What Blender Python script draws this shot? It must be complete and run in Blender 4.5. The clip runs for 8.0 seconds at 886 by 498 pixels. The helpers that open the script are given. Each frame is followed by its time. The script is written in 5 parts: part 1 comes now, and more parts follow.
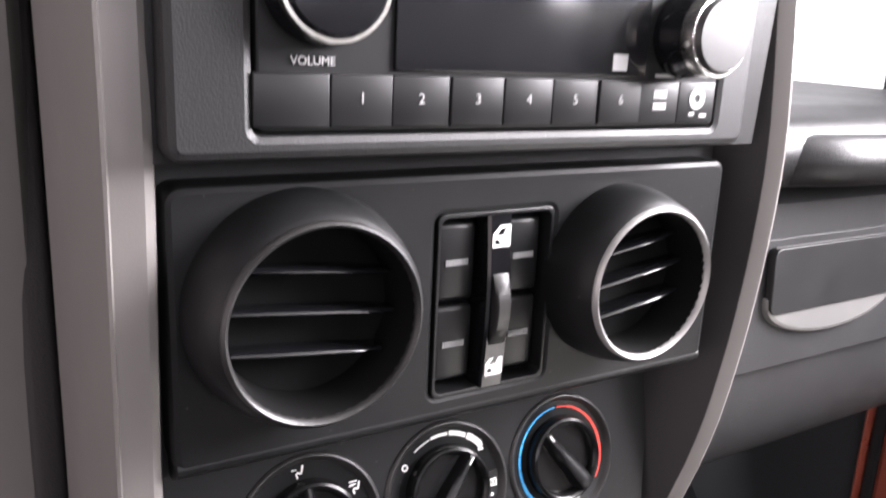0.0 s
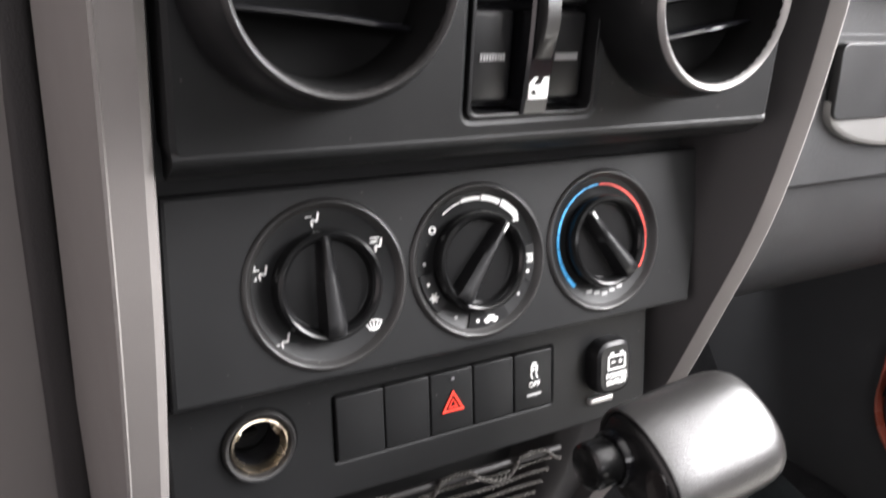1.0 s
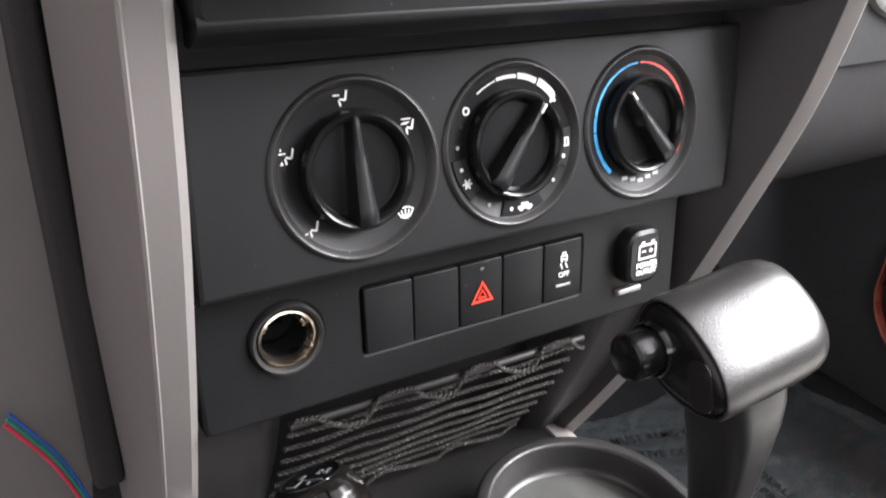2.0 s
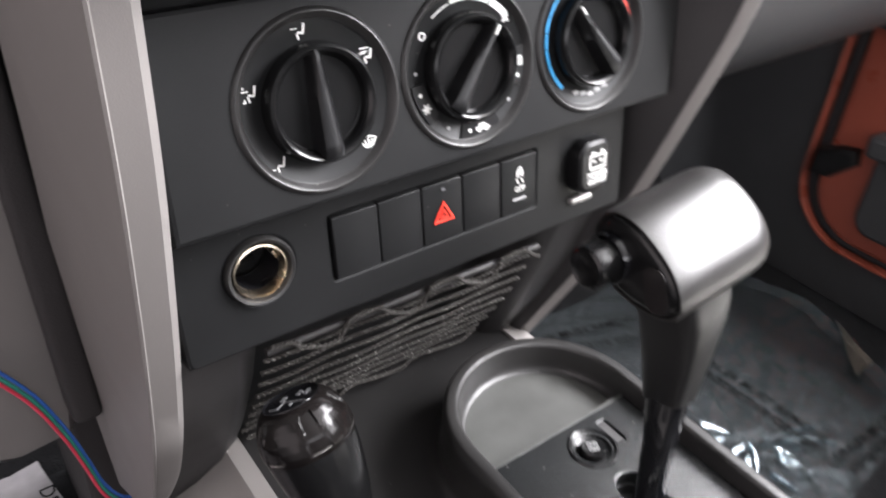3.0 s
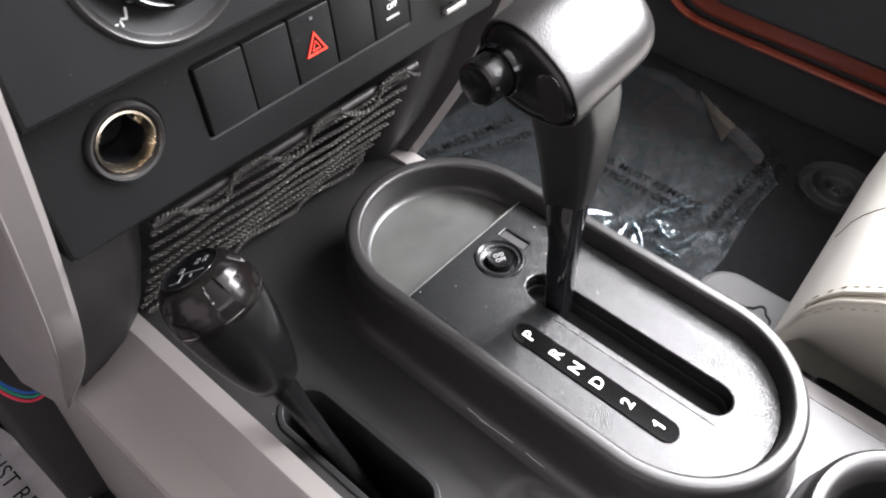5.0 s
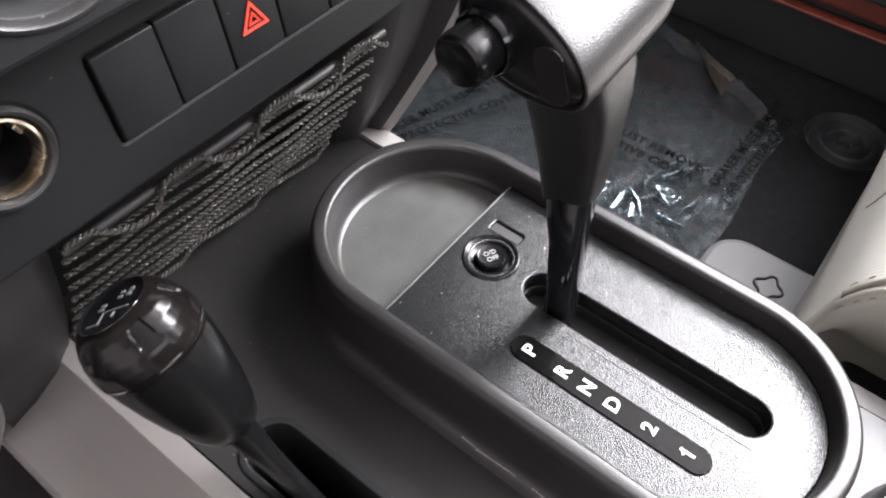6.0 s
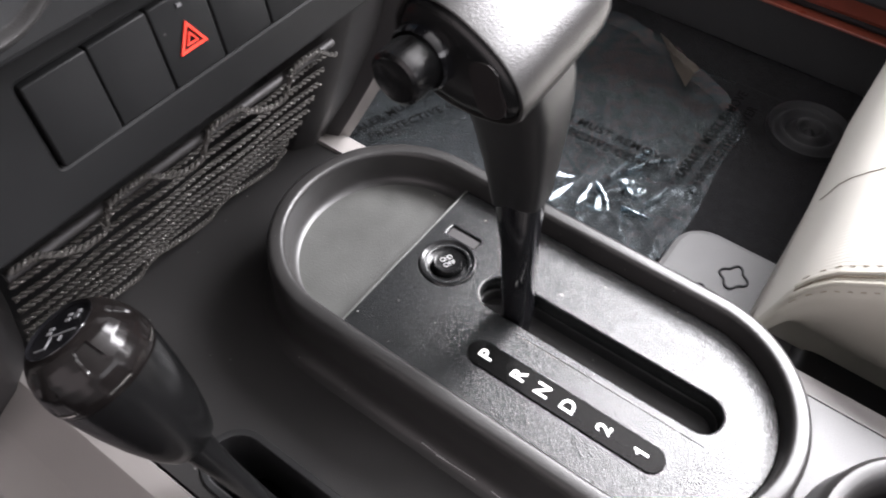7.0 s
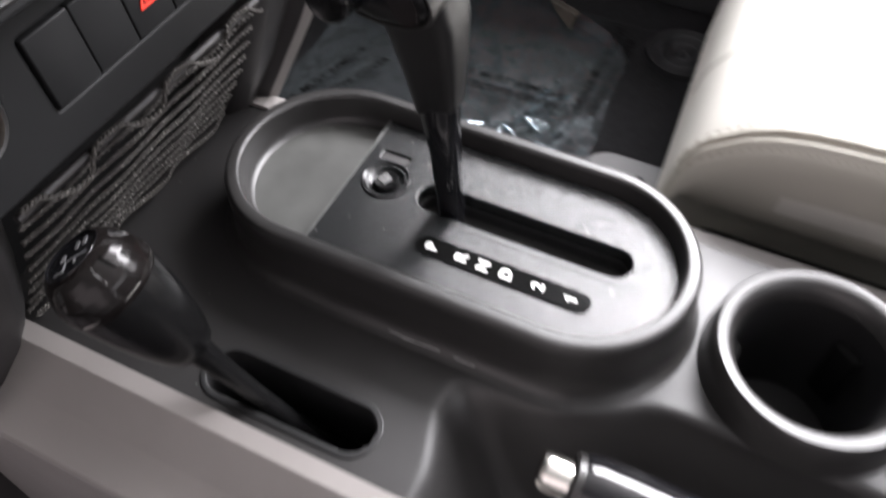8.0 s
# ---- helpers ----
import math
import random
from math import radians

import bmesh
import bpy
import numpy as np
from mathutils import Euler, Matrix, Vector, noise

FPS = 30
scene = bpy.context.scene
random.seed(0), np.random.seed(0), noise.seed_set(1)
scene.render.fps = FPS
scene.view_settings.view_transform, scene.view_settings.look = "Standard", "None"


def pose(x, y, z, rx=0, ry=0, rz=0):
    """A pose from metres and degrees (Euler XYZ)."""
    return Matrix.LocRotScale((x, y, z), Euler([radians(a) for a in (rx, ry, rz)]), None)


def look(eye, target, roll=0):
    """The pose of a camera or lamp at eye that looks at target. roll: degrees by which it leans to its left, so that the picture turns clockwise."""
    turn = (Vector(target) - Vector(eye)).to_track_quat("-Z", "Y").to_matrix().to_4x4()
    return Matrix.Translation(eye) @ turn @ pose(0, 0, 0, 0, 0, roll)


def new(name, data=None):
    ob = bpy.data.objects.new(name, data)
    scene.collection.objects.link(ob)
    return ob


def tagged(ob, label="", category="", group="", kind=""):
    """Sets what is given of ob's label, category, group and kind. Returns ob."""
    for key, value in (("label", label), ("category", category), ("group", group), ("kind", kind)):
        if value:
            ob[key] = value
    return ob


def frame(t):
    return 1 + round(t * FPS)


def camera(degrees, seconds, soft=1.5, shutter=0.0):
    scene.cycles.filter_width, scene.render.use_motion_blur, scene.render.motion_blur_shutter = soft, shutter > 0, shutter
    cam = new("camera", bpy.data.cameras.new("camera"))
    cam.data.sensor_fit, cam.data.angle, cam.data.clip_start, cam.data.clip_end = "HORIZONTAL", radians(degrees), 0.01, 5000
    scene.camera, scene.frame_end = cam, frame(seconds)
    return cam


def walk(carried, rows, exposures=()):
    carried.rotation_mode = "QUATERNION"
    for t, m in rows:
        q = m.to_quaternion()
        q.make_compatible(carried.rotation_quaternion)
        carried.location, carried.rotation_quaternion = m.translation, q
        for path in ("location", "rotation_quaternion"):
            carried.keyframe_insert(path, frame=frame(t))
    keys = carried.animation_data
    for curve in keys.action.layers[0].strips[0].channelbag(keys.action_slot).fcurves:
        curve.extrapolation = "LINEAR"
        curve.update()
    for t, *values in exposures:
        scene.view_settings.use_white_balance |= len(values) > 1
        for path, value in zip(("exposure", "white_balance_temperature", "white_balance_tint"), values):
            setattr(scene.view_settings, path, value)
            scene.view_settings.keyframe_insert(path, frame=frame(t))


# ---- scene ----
EXPOSURES = [(0.0, 0.52, 6420, 17), (0.5, 0.64, 6520, 9), (1.0, 0.50, 6450, 11), (1.5, 0.43, 6400, 12), (3.0, 0.58, 6350, 12), (3.5, 0.66, 6350, 12), (4.5, 0.60, 6350, 12), (6.5, 0.48, 6350, 13), (7.4, 0.53, 6350, 13), (8.0, 0.21, 6350, 13)]
cam = camera(58.95, 8.0, soft=1.9, shutter=0.5)
PATH = [
    (0.0, (-0.1954, -0.169, 0.3982), (0.0067, 0.1615, 0.2984), 2.61),
    (0.3, (-0.1922, -0.1596, 0.3818), (0.009, 0.169, 0.2744), 2.18),
    (0.5, (-0.1905, -0.1651, 0.3648), (0.0046, 0.1652, 0.2517), 2.9),
    (1.0, (-0.1892, -0.1512, 0.3152), (0.0025, 0.1718, 0.1778), 3.03),
    (1.5, (-0.1955, -0.1424, 0.3079), (-0.0087, 0.1734, 0.1485), 2.9),
    (1.7, (-0.1976, -0.135, 0.3047), (-0.0075, 0.1727, 0.1339), 3.34),
    (2.8, (-0.1941, -0.1242, 0.3098), (-0.0077, 0.1517, 0.0882), 3.68),
    (3.0, (-0.2086, -0.1248, 0.3175), (-0.0056, 0.1325, 0.0883), 3.35),
    (3.5, (-0.224, -0.133, 0.3237), (-0.0021, 0.0785, 0.0669), 2.48),
    (4.0, (-0.22, -0.1257, 0.3208), (0.0002, 0.0668, 0.0479), 2.63),
    (4.5, (-0.2153, -0.1266, 0.3179), (-0.0001, 0.0604, 0.0374), 2.02),
    (4.7, (-0.2138, -0.1213, 0.3167), (0.0003, 0.0576, 0.0301), 2.45),
    (5.8, (-0.1656, -0.0758, 0.2908), (0.028, 0.0757, -0.0247), 1.71),
    (6.0, (-0.1608, -0.0731, 0.2829), (0.0398, 0.0766, -0.0291), 1.88),
    (6.5, (-0.1556, -0.0662, 0.2806), (0.0476, 0.0771, -0.0328), 1.89),
    (7.0, (-0.15, -0.0804, 0.2893), (0.0528, 0.0604, -0.0255), 1.69),
    (7.5, (-0.1466, -0.0965, 0.2893), (0.0624, 0.0373, -0.0244), 0.66),
    (7.8, (-0.1787, -0.1067, 0.3007), (0.0357, 0.0205, -0.012), -0.37),
    (8.0, (-0.2131, -0.1098, 0.3078), (0.0079, -0.0025, -0.0079), -0.31),
]
walk(cam, [(t, look(eye, aim, roll)) for t, eye, aim, roll in PATH], EXPOSURES)

# ---- world and light ----
world = bpy.data.worlds.new("world")
scene.world = world
world.use_nodes = True
world.node_tree.nodes["Background"].inputs["Color"].default_value = (1.0, 0.985, 0.99, 1)
world.node_tree.nodes["Background"].inputs["Strength"].default_value = 0.4


def window_light(name, eye, target, w, h, watts, colour=(1, 1, 1)):
    lamp = bpy.data.lights.new(name, "AREA")
    lamp.shape, lamp.size, lamp.size_y, lamp.energy, lamp.color = "RECTANGLE", w, h, watts, colour
    ob = new(name, lamp)
    ob.matrix_world = look(eye, target)
    return ob


window_light("passenger_window_daylight", (0.74, -0.41, 0.74), (0.0, -0.41, 0.74), 0.98, 0.50, 88.0, (1.0, 0.985, 0.99))
window_light("windshield_daylight", (0.2, 0.55, 0.80), (0.1, -0.2, 0.1), 0.9, 0.3, 13.0)
# the driver's side lamp is an added pinkish fill for the rails
window_light("driver_side_fill", (-0.80, -0.15, 0.32), (-0.1, -0.05, 0.0), 0.9, 0.5, 1.8, (1, 0.85, 0.85))
window_light("rear_window_daylight", (-0.1, -1.5, 0.70), (-0.05, 0.1, 0.2), 1.2, 0.4, 5.6, (1.0, 0.98, 1.0))


# the bright workshop beyond the windshield
glow = bpy.data.materials.new("bright workshop")
glow.use_nodes = True
glow.node_tree.nodes.remove(glow.node_tree.nodes["Principled BSDF"])
lit = glow.node_tree.nodes.new("ShaderNodeEmission")
lit.inputs["Strength"].default_value = 1.5
glow.node_tree.links.new(lit.outputs[0], glow.node_tree.nodes["Material Output"].inputs["Surface"])
far = bpy.data.meshes.new("backdrop")
far.from_pydata([(-1.2, 2.6, -0.3), (4.6, 2.6, -0.3), (4.6, 2.6, 2.6), (-1.2, 2.6, 2.6)], [], [(0, 1, 2, 3)])
far.materials.append(glow)
tagged(new("backdrop", far), "bright white workshop beyond the windshield", "backdrop", kind="structure")


# ---- materials ----
def material(name, colour, rough=0.5, metal=0.0, grain=0.0, grain_size=0.0006, mottle=0.15, mottle_size=0.03, spec=0.5, coat=0.0, dust=0.0, dust_scale=260, dust_from=0.80, dust_size=0.12, wear=0.08):
    """A surface with colour mottling at a large scale, grain relief at a small one, and worn gloss."""
    m = bpy.data.materials.new(name)
    m.use_nodes = True
    nt = m.node_tree
    b = nt.nodes["Principled BSDF"]
    b.inputs["Metallic"].default_value = metal
    b.inputs["Specular IOR Level"].default_value = spec
    b.inputs["Coat Weight"].default_value = coat
    co = nt.nodes.new("ShaderNodeTexCoord")
    n1 = nt.nodes.new("ShaderNodeTexNoise")
    n1.inputs["Scale"].default_value = 1 / mottle_size
    n1.inputs["Detail"].default_value = 6
    nt.links.new(co.outputs["Object"], n1.inputs["Vector"])
    mix = nt.nodes.new("ShaderNodeMix")
    mix.data_type = "RGBA"
    mix.inputs["A"].default_value = (*[c * (1 - mottle) for c in colour], 1)
    mix.inputs["B"].default_value = (*[c * (1 + mottle) for c in colour], 1)
    nt.links.new(n1.outputs["Fac"], mix.inputs["Factor"])
    top = mix
    if dust:
        dot = nt.nodes.new("ShaderNodeTexVoronoi")
        dot.inputs["Scale"].default_value = dust_scale
        nt.links.new(co.outputs["Object"], dot.inputs["Vector"])
        pick = nt.nodes.new("ShaderNodeSeparateColor")
        nt.links.new(dot.outputs["Color"], pick.inputs["Color"])
        size = nt.nodes.new("ShaderNodeMapRange")
        size.inputs["From Min"].default_value = dust_from
        size.inputs["From Max"].default_value = 1.0
        size.inputs["To Max"].default_value = dust_size
        nt.links.new(pick.outputs["Red"], size.inputs["Value"])
        less = nt.nodes.new("ShaderNodeMath")
        less.operation = "LESS_THAN"
        nt.links.new(dot.outputs["Distance"], less.inputs[0])
        nt.links.new(size.outputs["Result"], less.inputs[1])
        amount = nt.nodes.new("ShaderNodeMath")
        amount.operation = "MULTIPLY"
        amount.inputs[1].default_value = dust
        nt.links.new(less.outputs[0], amount.inputs[0])
        top = nt.nodes.new("ShaderNodeMix")
        top.data_type = "RGBA"
        top.inputs["B"].default_value = (0.35, 0.34, 0.32, 1)
        nt.links.new(amount.outputs[0], top.inputs["Factor"])
        nt.links.new(mix.outputs["Result"], top.inputs["A"])
    nt.links.new(top.outputs["Result"], b.inputs["Base Color"])
    rr = nt.nodes.new("ShaderNodeMapRange")
    rr.inputs["To Min"].default_value = max(0.02, rough - wear)
    rr.inputs["To Max"].default_value = min(1, rough + wear)
    nt.links.new(n1.outputs["Fac"], rr.inputs["Value"])
    nt.links.new(rr.outputs["Result"], b.inputs["Roughness"])
    if grain:
        n2 = nt.nodes.new("ShaderNodeTexVoronoi")
        n2.inputs["Scale"].default_value = 1 / grain_size
        nt.links.new(co.outputs["Object"], n2.inputs["Vector"])
        bump = nt.nodes.new("ShaderNodeBump")
        bump.inputs["Strength"].default_value = grain
        bump.inputs["Distance"].default_value = grain_size * 0.4
        nt.links.new(n2.outputs["Distance"], bump.inputs["Height"])
        nt.links.new(bump.outputs["Normal"], b.inputs["Normal"])
    return m


DARK = material("grained charcoal plastic", (0.0108, 0.0108, 0.0112), 0.44, spec=0.38, grain=0.25, grain_size=0.0007, dust=0.15)
PANEL = material("satin charcoal plastic", (0.0085, 0.0087, 0.0090), 0.43, spec=0.20, grain=0.12, grain_size=0.0005, dust=0.12)
RIM = material("satin black plastic", (0.0165, 0.0158, 0.0154), 0.38, grain=0.2, grain_size=0.0006, dust=0.3)
DECK = material("grained black deck plastic", (0.0095, 0.0102, 0.0105), 0.20, grain=0.56, grain_size=0.0006, spec=0.46, mottle_size=0.014, wear=0.05, dust=0.75, dust_from=0.75, dust_size=0.11)
TRAY = material("grey tray liner", (0.050, 0.0506, 0.0475), 0.41, mottle=0.3, mottle_size=0.012, dust=0.35, dust_size=0.09, grain=0.3, grain_size=0.0006)
GLOSS = material("gloss black plastic", (0.006, 0.006, 0.007), 0.12, mottle=0.3)
BLACK = material("matt black cavity", (0.004, 0.004, 0.004), 0.8, spec=0.1)
GREY = material("warm grey trim plastic", (0.172, 0.160, 0.153), 0.42, grain=0.12, grain_size=0.0005, mottle=0.06)
RAIL = material("warm grey console plastic", (0.232, 0.217, 0.208), 0.45, grain=0.16, grain_size=0.0006, mottle=0.07, dust=0.2, dust_from=0.9)
GRIP = material("satin gunmetal paint", (0.020, 0.0191, 0.0186), 0.32, metal=0.2, spec=0.60, grain=0.22, grain_size=0.0007, mottle=0.08, mottle_size=0.004, wear=0.025)
SILVER = material("satin silver paint", (0.40, 0.39, 0.38), 0.38, metal=0.6, grain=0.15, grain_size=0.0006, mottle=0.05)
CHROME = material("bright metal", (0.7, 0.68, 0.64), 0.22, metal=1.0, mottle=0.05)
BRASS = material("warm steel socket", (0.74, 0.64, 0.50), 0.26, metal=1.0, mottle=0.2, mottle_size=0.008)
WHITE = material("white print", (0.75, 0.75, 0.73), 0.5, mottle=0.03)
FADED = material("grey print", (0.34, 0.34, 0.34), 0.5, mottle=0.03)
DULL = material("dull grey print", (0.13, 0.13, 0.135), 0.5, mottle=0.2, mottle_size=0.003)
# rail plastic again, its colour lowered to stand for shade
SHADED_RAIL = material("shaded rail plastic", (0.12, 0.113, 0.108), 0.5, grain=0.16, grain_size=0.0006, mottle=0.07)
RED = material("red print", (0.75, 0.05, 0.03), 0.45, mottle=0.05)
BLUE = material("blue print", (0.03, 0.33, 0.68), 0.45, mottle=0.05)
CARPET = material("black carpet", (0.014, 0.0138, 0.0148), 0.95, spec=0.15, grain=1.0, grain_size=0.002, mottle=0.5, mottle_size=0.01)
RUBBER = material("black rubber", (0.022, 0.022, 0.024), 0.6, grain=0.2, grain_size=0.001)
# one seat cover in two tones: darker for shade, lighter for daylight
SHADED_CREAM = material("smooth cream leather, shaded tone", (0.44, 0.425, 0.37), 0.5, grain=0.14, grain_size=0.0012, mottle=0.05)
LIT_CREAM = material("ribbed cream seat cover, lit tone", (0.60, 0.585, 0.535), 0.6, grain=0.10, grain_size=0.0010, mottle=0.05)
CREASE = material("brown seam", (0.20, 0.17, 0.13), 0.8, mottle=0.1)
THREAD = material("brownish thread", (0.29, 0.26, 0.21), 0.8, mottle=0.1, mottle_size=0.003)
CORD = material("flecked black cord", (0.028, 0.025, 0.022), 0.75, grain=1.0, grain_size=0.0007, mottle=0.6, mottle_size=0.0015, dust=0.8, dust_scale=1100, dust_from=0.60, dust_size=0.50)
PAINT = material("orange red car paint", (0.34, 0.080, 0.050), 0.3, coat=0.6, mottle=0.06)
SHINE = material("polished smoky plastic", (0.014, 0.012, 0.012), 0.1, mottle=0.2, coat=0.5)
SMOKE = material("polished smoky collar", (0.0062, 0.0052, 0.0050), 0.20, spec=0.22, mottle=0.15, mottle_size=0.01)
SWITCH = material("semi-gloss black switch plastic", (0.007, 0.007, 0.0075), 0.36, spec=0.3, mottle=0.2)
PAD = material("soft black dashboard skin", (0.010, 0.010, 0.0105), 0.42, spec=0.3, grain=0.3, grain_size=0.0012)
DOORSKIN = material("charcoal door lining", (0.052, 0.052, 0.055), 0.55, grain=0.4, grain_size=0.001)
CONSOLE = material("satin console plastic", (0.0175, 0.0168, 0.0166), 0.43, grain=0.22, grain_size=0.0006, spec=0.42, dust=0.4, dust_from=0.80, dust_size=0.10, wear=0.1)
CHEEK = material("brownish charcoal plastic", (0.022, 0.0203, 0.0205), 0.5, grain=0.15, grain_size=0.0006, mottle=0.06)
SATINBUTTON = material("polished black button", (0.006, 0.006, 0.0062), 0.22, spec=0.28, mottle=0.2)
SLEEVE = material("satin black lever plastic", (0.010, 0.0098, 0.0098), 0.36, spec=0.36, grain=0.08, grain_size=0.0006, mottle=0.1)
STRIP = material("black gear strip", (0.004, 0.004, 0.004), 0.10, spec=0.14, mottle=0.2)
TUNNEL = material("dark grey tunnel lining", (0.022, 0.0195, 0.0195), 0.7, grain=0.3, grain_size=0.001)
WIRE_RED = material("red wire insulation", (0.6, 0.04, 0.08), 0.4)
WIRE_BLUE = material("blue wire insulation", (0.03, 0.12, 0.45), 0.4)
WIRE_GREEN = material("green wire insulation", (0.03, 0.25, 0.18), 0.4)
# set pale so the unseen roof bounces window light downwards
BOUNCE_ROOF = material("pale bounce headliner", (0.46, 0.45, 0.445), 0.9, grain=0.4, grain_size=0.003)


def ribbed(m, pitch, depth):
    """Adds fine ribs along the seat to a surface's relief."""
    nt = m.node_tree
    b = nt.nodes["Principled BSDF"]
    co, wave, bump = (nt.nodes.new("ShaderNode" + k) for k in ("TexCoord", "TexWave", "Bump"))
    wave.bands_direction = "X"
    wave.inputs["Scale"].default_value = 2 * math.pi / (20 * pitch)
    wave.inputs["Distortion"].default_value = 0.6
    bump.inputs["Distance"].default_value = depth
    bump.inputs["Strength"].default_value = 0.7
    old = b.inputs["Normal"].links[0].from_socket
    nt.links.new(co.outputs["Object"], wave.inputs["Vector"])
    nt.links.new(wave.outputs["Fac"], bump.inputs["Height"])
    nt.links.new(old, bump.inputs["Normal"])
    nt.links.new(bump.outputs["Normal"], b.inputs["Normal"])


def scratched(m, turn, depth):
    """Adds long fine rub marks to a surface's relief."""
    nt = m.node_tree
    b = nt.nodes["Principled BSDF"]
    co, place, marks, bump = (nt.nodes.new("ShaderNode" + k) for k in ("TexCoord", "Mapping", "TexNoise", "Bump"))
    place.inputs["Rotation"].default_value = (0, 0, radians(turn))
    place.inputs["Scale"].default_value = (70, 900, 70)
    marks.inputs["Scale"].default_value = 1.0
    marks.inputs["Detail"].default_value = 3
    bump.inputs["Distance"].default_value = depth
    bump.inputs["Strength"].default_value = 0.6
    old = b.inputs["Normal"].links[0].from_socket
    nt.links.new(co.outputs["Object"], place.inputs["Vector"])
    nt.links.new(place.outputs["Vector"], marks.inputs["Vector"])
    nt.links.new(marks.outputs["Fac"], bump.inputs["Height"])
    nt.links.new(old, bump.inputs["Normal"])
    nt.links.new(bump.outputs["Normal"], b.inputs["Normal"])


def film_material(name, haze_share, gloss, rough):
    """Thin clear plastic with some haze and a sheen."""
    m = bpy.data.materials.new(name)
    m.use_nodes = True
    nt = m.node_tree
    nt.nodes.remove(nt.nodes["Principled BSDF"])
    tr, gl, df, haze, mx, fr, half = (nt.nodes.new("ShaderNode" + k) for k in ("BsdfTransparent", "BsdfGlossy", "BsdfDiffuse", "MixShader", "MixShader", "Fresnel", "Math"))
    tr.inputs["Color"].default_value = (0.93, 0.95, 0.96, 1)
    df.inputs["Color"].default_value = (0.24, 0.27, 0.28, 1)
    haze.inputs[0].default_value = haze_share
    gl.inputs["Roughness"].default_value = rough
    fr.inputs["IOR"].default_value = 1.42
    half.operation = "MULTIPLY"
    half.inputs[1].default_value = gloss
    gl.inputs["Color"].default_value = (0.80, 0.93, 1.0, 1)
    nt.links.new(fr.outputs[0], half.inputs[0])
    nt.links.new(tr.outputs[0], haze.inputs[1])
    nt.links.new(df.outputs[0], haze.inputs[2])
    nt.links.new(half.outputs[0], mx.inputs[0])
    nt.links.new(haze.outputs[0], mx.inputs[1])
    nt.links.new(gl.outputs[0], mx.inputs[2])
    nt.links.new(mx.outputs[0], nt.nodes["Material Output"].inputs["Surface"])
    return m


ribbed(LIT_CREAM, 0.0020, 0.00011)
scratched(DECK, -25, 0.00004)
scratched(CONSOLE, 35, 0.00005)
scratched(TRAY, -60, 0.00005)
FILM = film_material("clear plastic film", 0.11, 0.16, 0.25)
# gloss raised above the sheet's so fold highlights show white
GLINT_FILM = film_material("film with boosted gloss for glints", 0.16, 1.4, 0.16)

# ---- building tools ----
BASE = {}


def thing(name, at, label, category, group="", kind=""):
    ob = tagged(new(name), label, category, group, kind)
    ob.empty_display_size = 0.02
    ob.location = at
    BASE[ob] = Vector(at)
    return ob


def part(name, bm, mat, parent=None, label="", smooth=40):
    """Links a bmesh, drawn in world places, as one mesh object under its parent."""
    me = bpy.data.meshes.new(name)
    at = BASE[parent] if parent else Vector((0, 0, 0))
    bmesh.ops.translate(bm, verts=bm.verts, vec=-at)
    bmesh.ops.recalc_face_normals(bm, faces=bm.faces)
    flat = bm.faces.layers.int.get("flat")
    for f in bm.faces:
        f.smooth = smooth > 0 and not (flat and f[flat])
    for e in bm.edges:
        if len(e.link_faces) == 2 and e.calc_face_angle(0) > radians(smooth):
            e.smooth = False
    bm.to_mesh(me)
    bm.free()
    me.materials.append(mat)
    ob = new(name, me)
    if parent:
        ob.parent = parent
    if label:
        ob["label"] = label
    BASE[ob] = at
    return ob


def facing(x, y, z, lean=0.0):
    """Local x to the right, local y up a panel that leans away by lean, local z out of it towards the cabin."""
    u = Vector((0, lean, 1)).normalized()
    n = Vector((1, 0, 0)).cross(u)
    m = Matrix.Identity(4)
    for i in range(3):
        m[i][0], m[i][1], m[i][2] = (1, 0, 0)[i], u[i], n[i]
    return Matrix.Translation((x, y, z)) @ m


FLAT = Matrix.Identity(4)


def circle(cx, cy, r, n=48):
    return [(cx + r * math.cos(2 * math.pi * i / n), cy + r * math.sin(2 * math.pi * i / n)) for i in range(n)]


def rounded(x0, x1, y0, y1, r, n=6):
    out = []
    for cx, cy, a0 in ((x1 - r, y1 - r, 0), (x0 + r, y1 - r, 90), (x0 + r, y0 + r, 180), (x1 - r, y0 + r, 270)):
        for i in range(n + 1):
            a = radians(a0 + 90 * i / n)
            out.append((cx + r * math.cos(a), cy + r * math.sin(a)))
    return out


def stadium(cx, y0, y1, r, n=24):
    """A long slot shape along y, its ends at y0 and y1."""
    out = []
    for cy, a0 in ((y1 - r, 0), (y0 + r, 180)):
        for i in range(n + 1):
            a = radians(a0 + 180 * i / n)
            out.append((cx + r * math.cos(a), cy + r * math.sin(a)))
    return out


def grow(loop, d):
    """The loop (anticlockwise) moved outwards by d."""
    out, n = [], len(loop)
    for i in range(n):
        (ax, ay), (bx, by), (cx, cy) = loop[i - 1], loop[i], loop[(i + 1) % n]
        e1, e2 = Vector((bx - ax, by - ay)), Vector((cx - bx, cy - by))
        n1 = Vector((e1.y, -e1.x)).normalized() if e1.length > 1e-9 else Vector((0, 0))
        n2 = Vector((e2.y, -e2.x)).normalized() if e2.length > 1e-9 else n1
        s = n1 + n2
        k = s.length_squared
        s = s * (2 / k) if k > 0.3 else n1
        out.append((bx + d * s.x, by + d * s.y))
    return out


def bridge(bm, a, b):
    n = len(a)
    for i in range(n):
        bm.faces.new((a[i], a[(i + 1) % n], b[(i + 1) % n], b[i]))


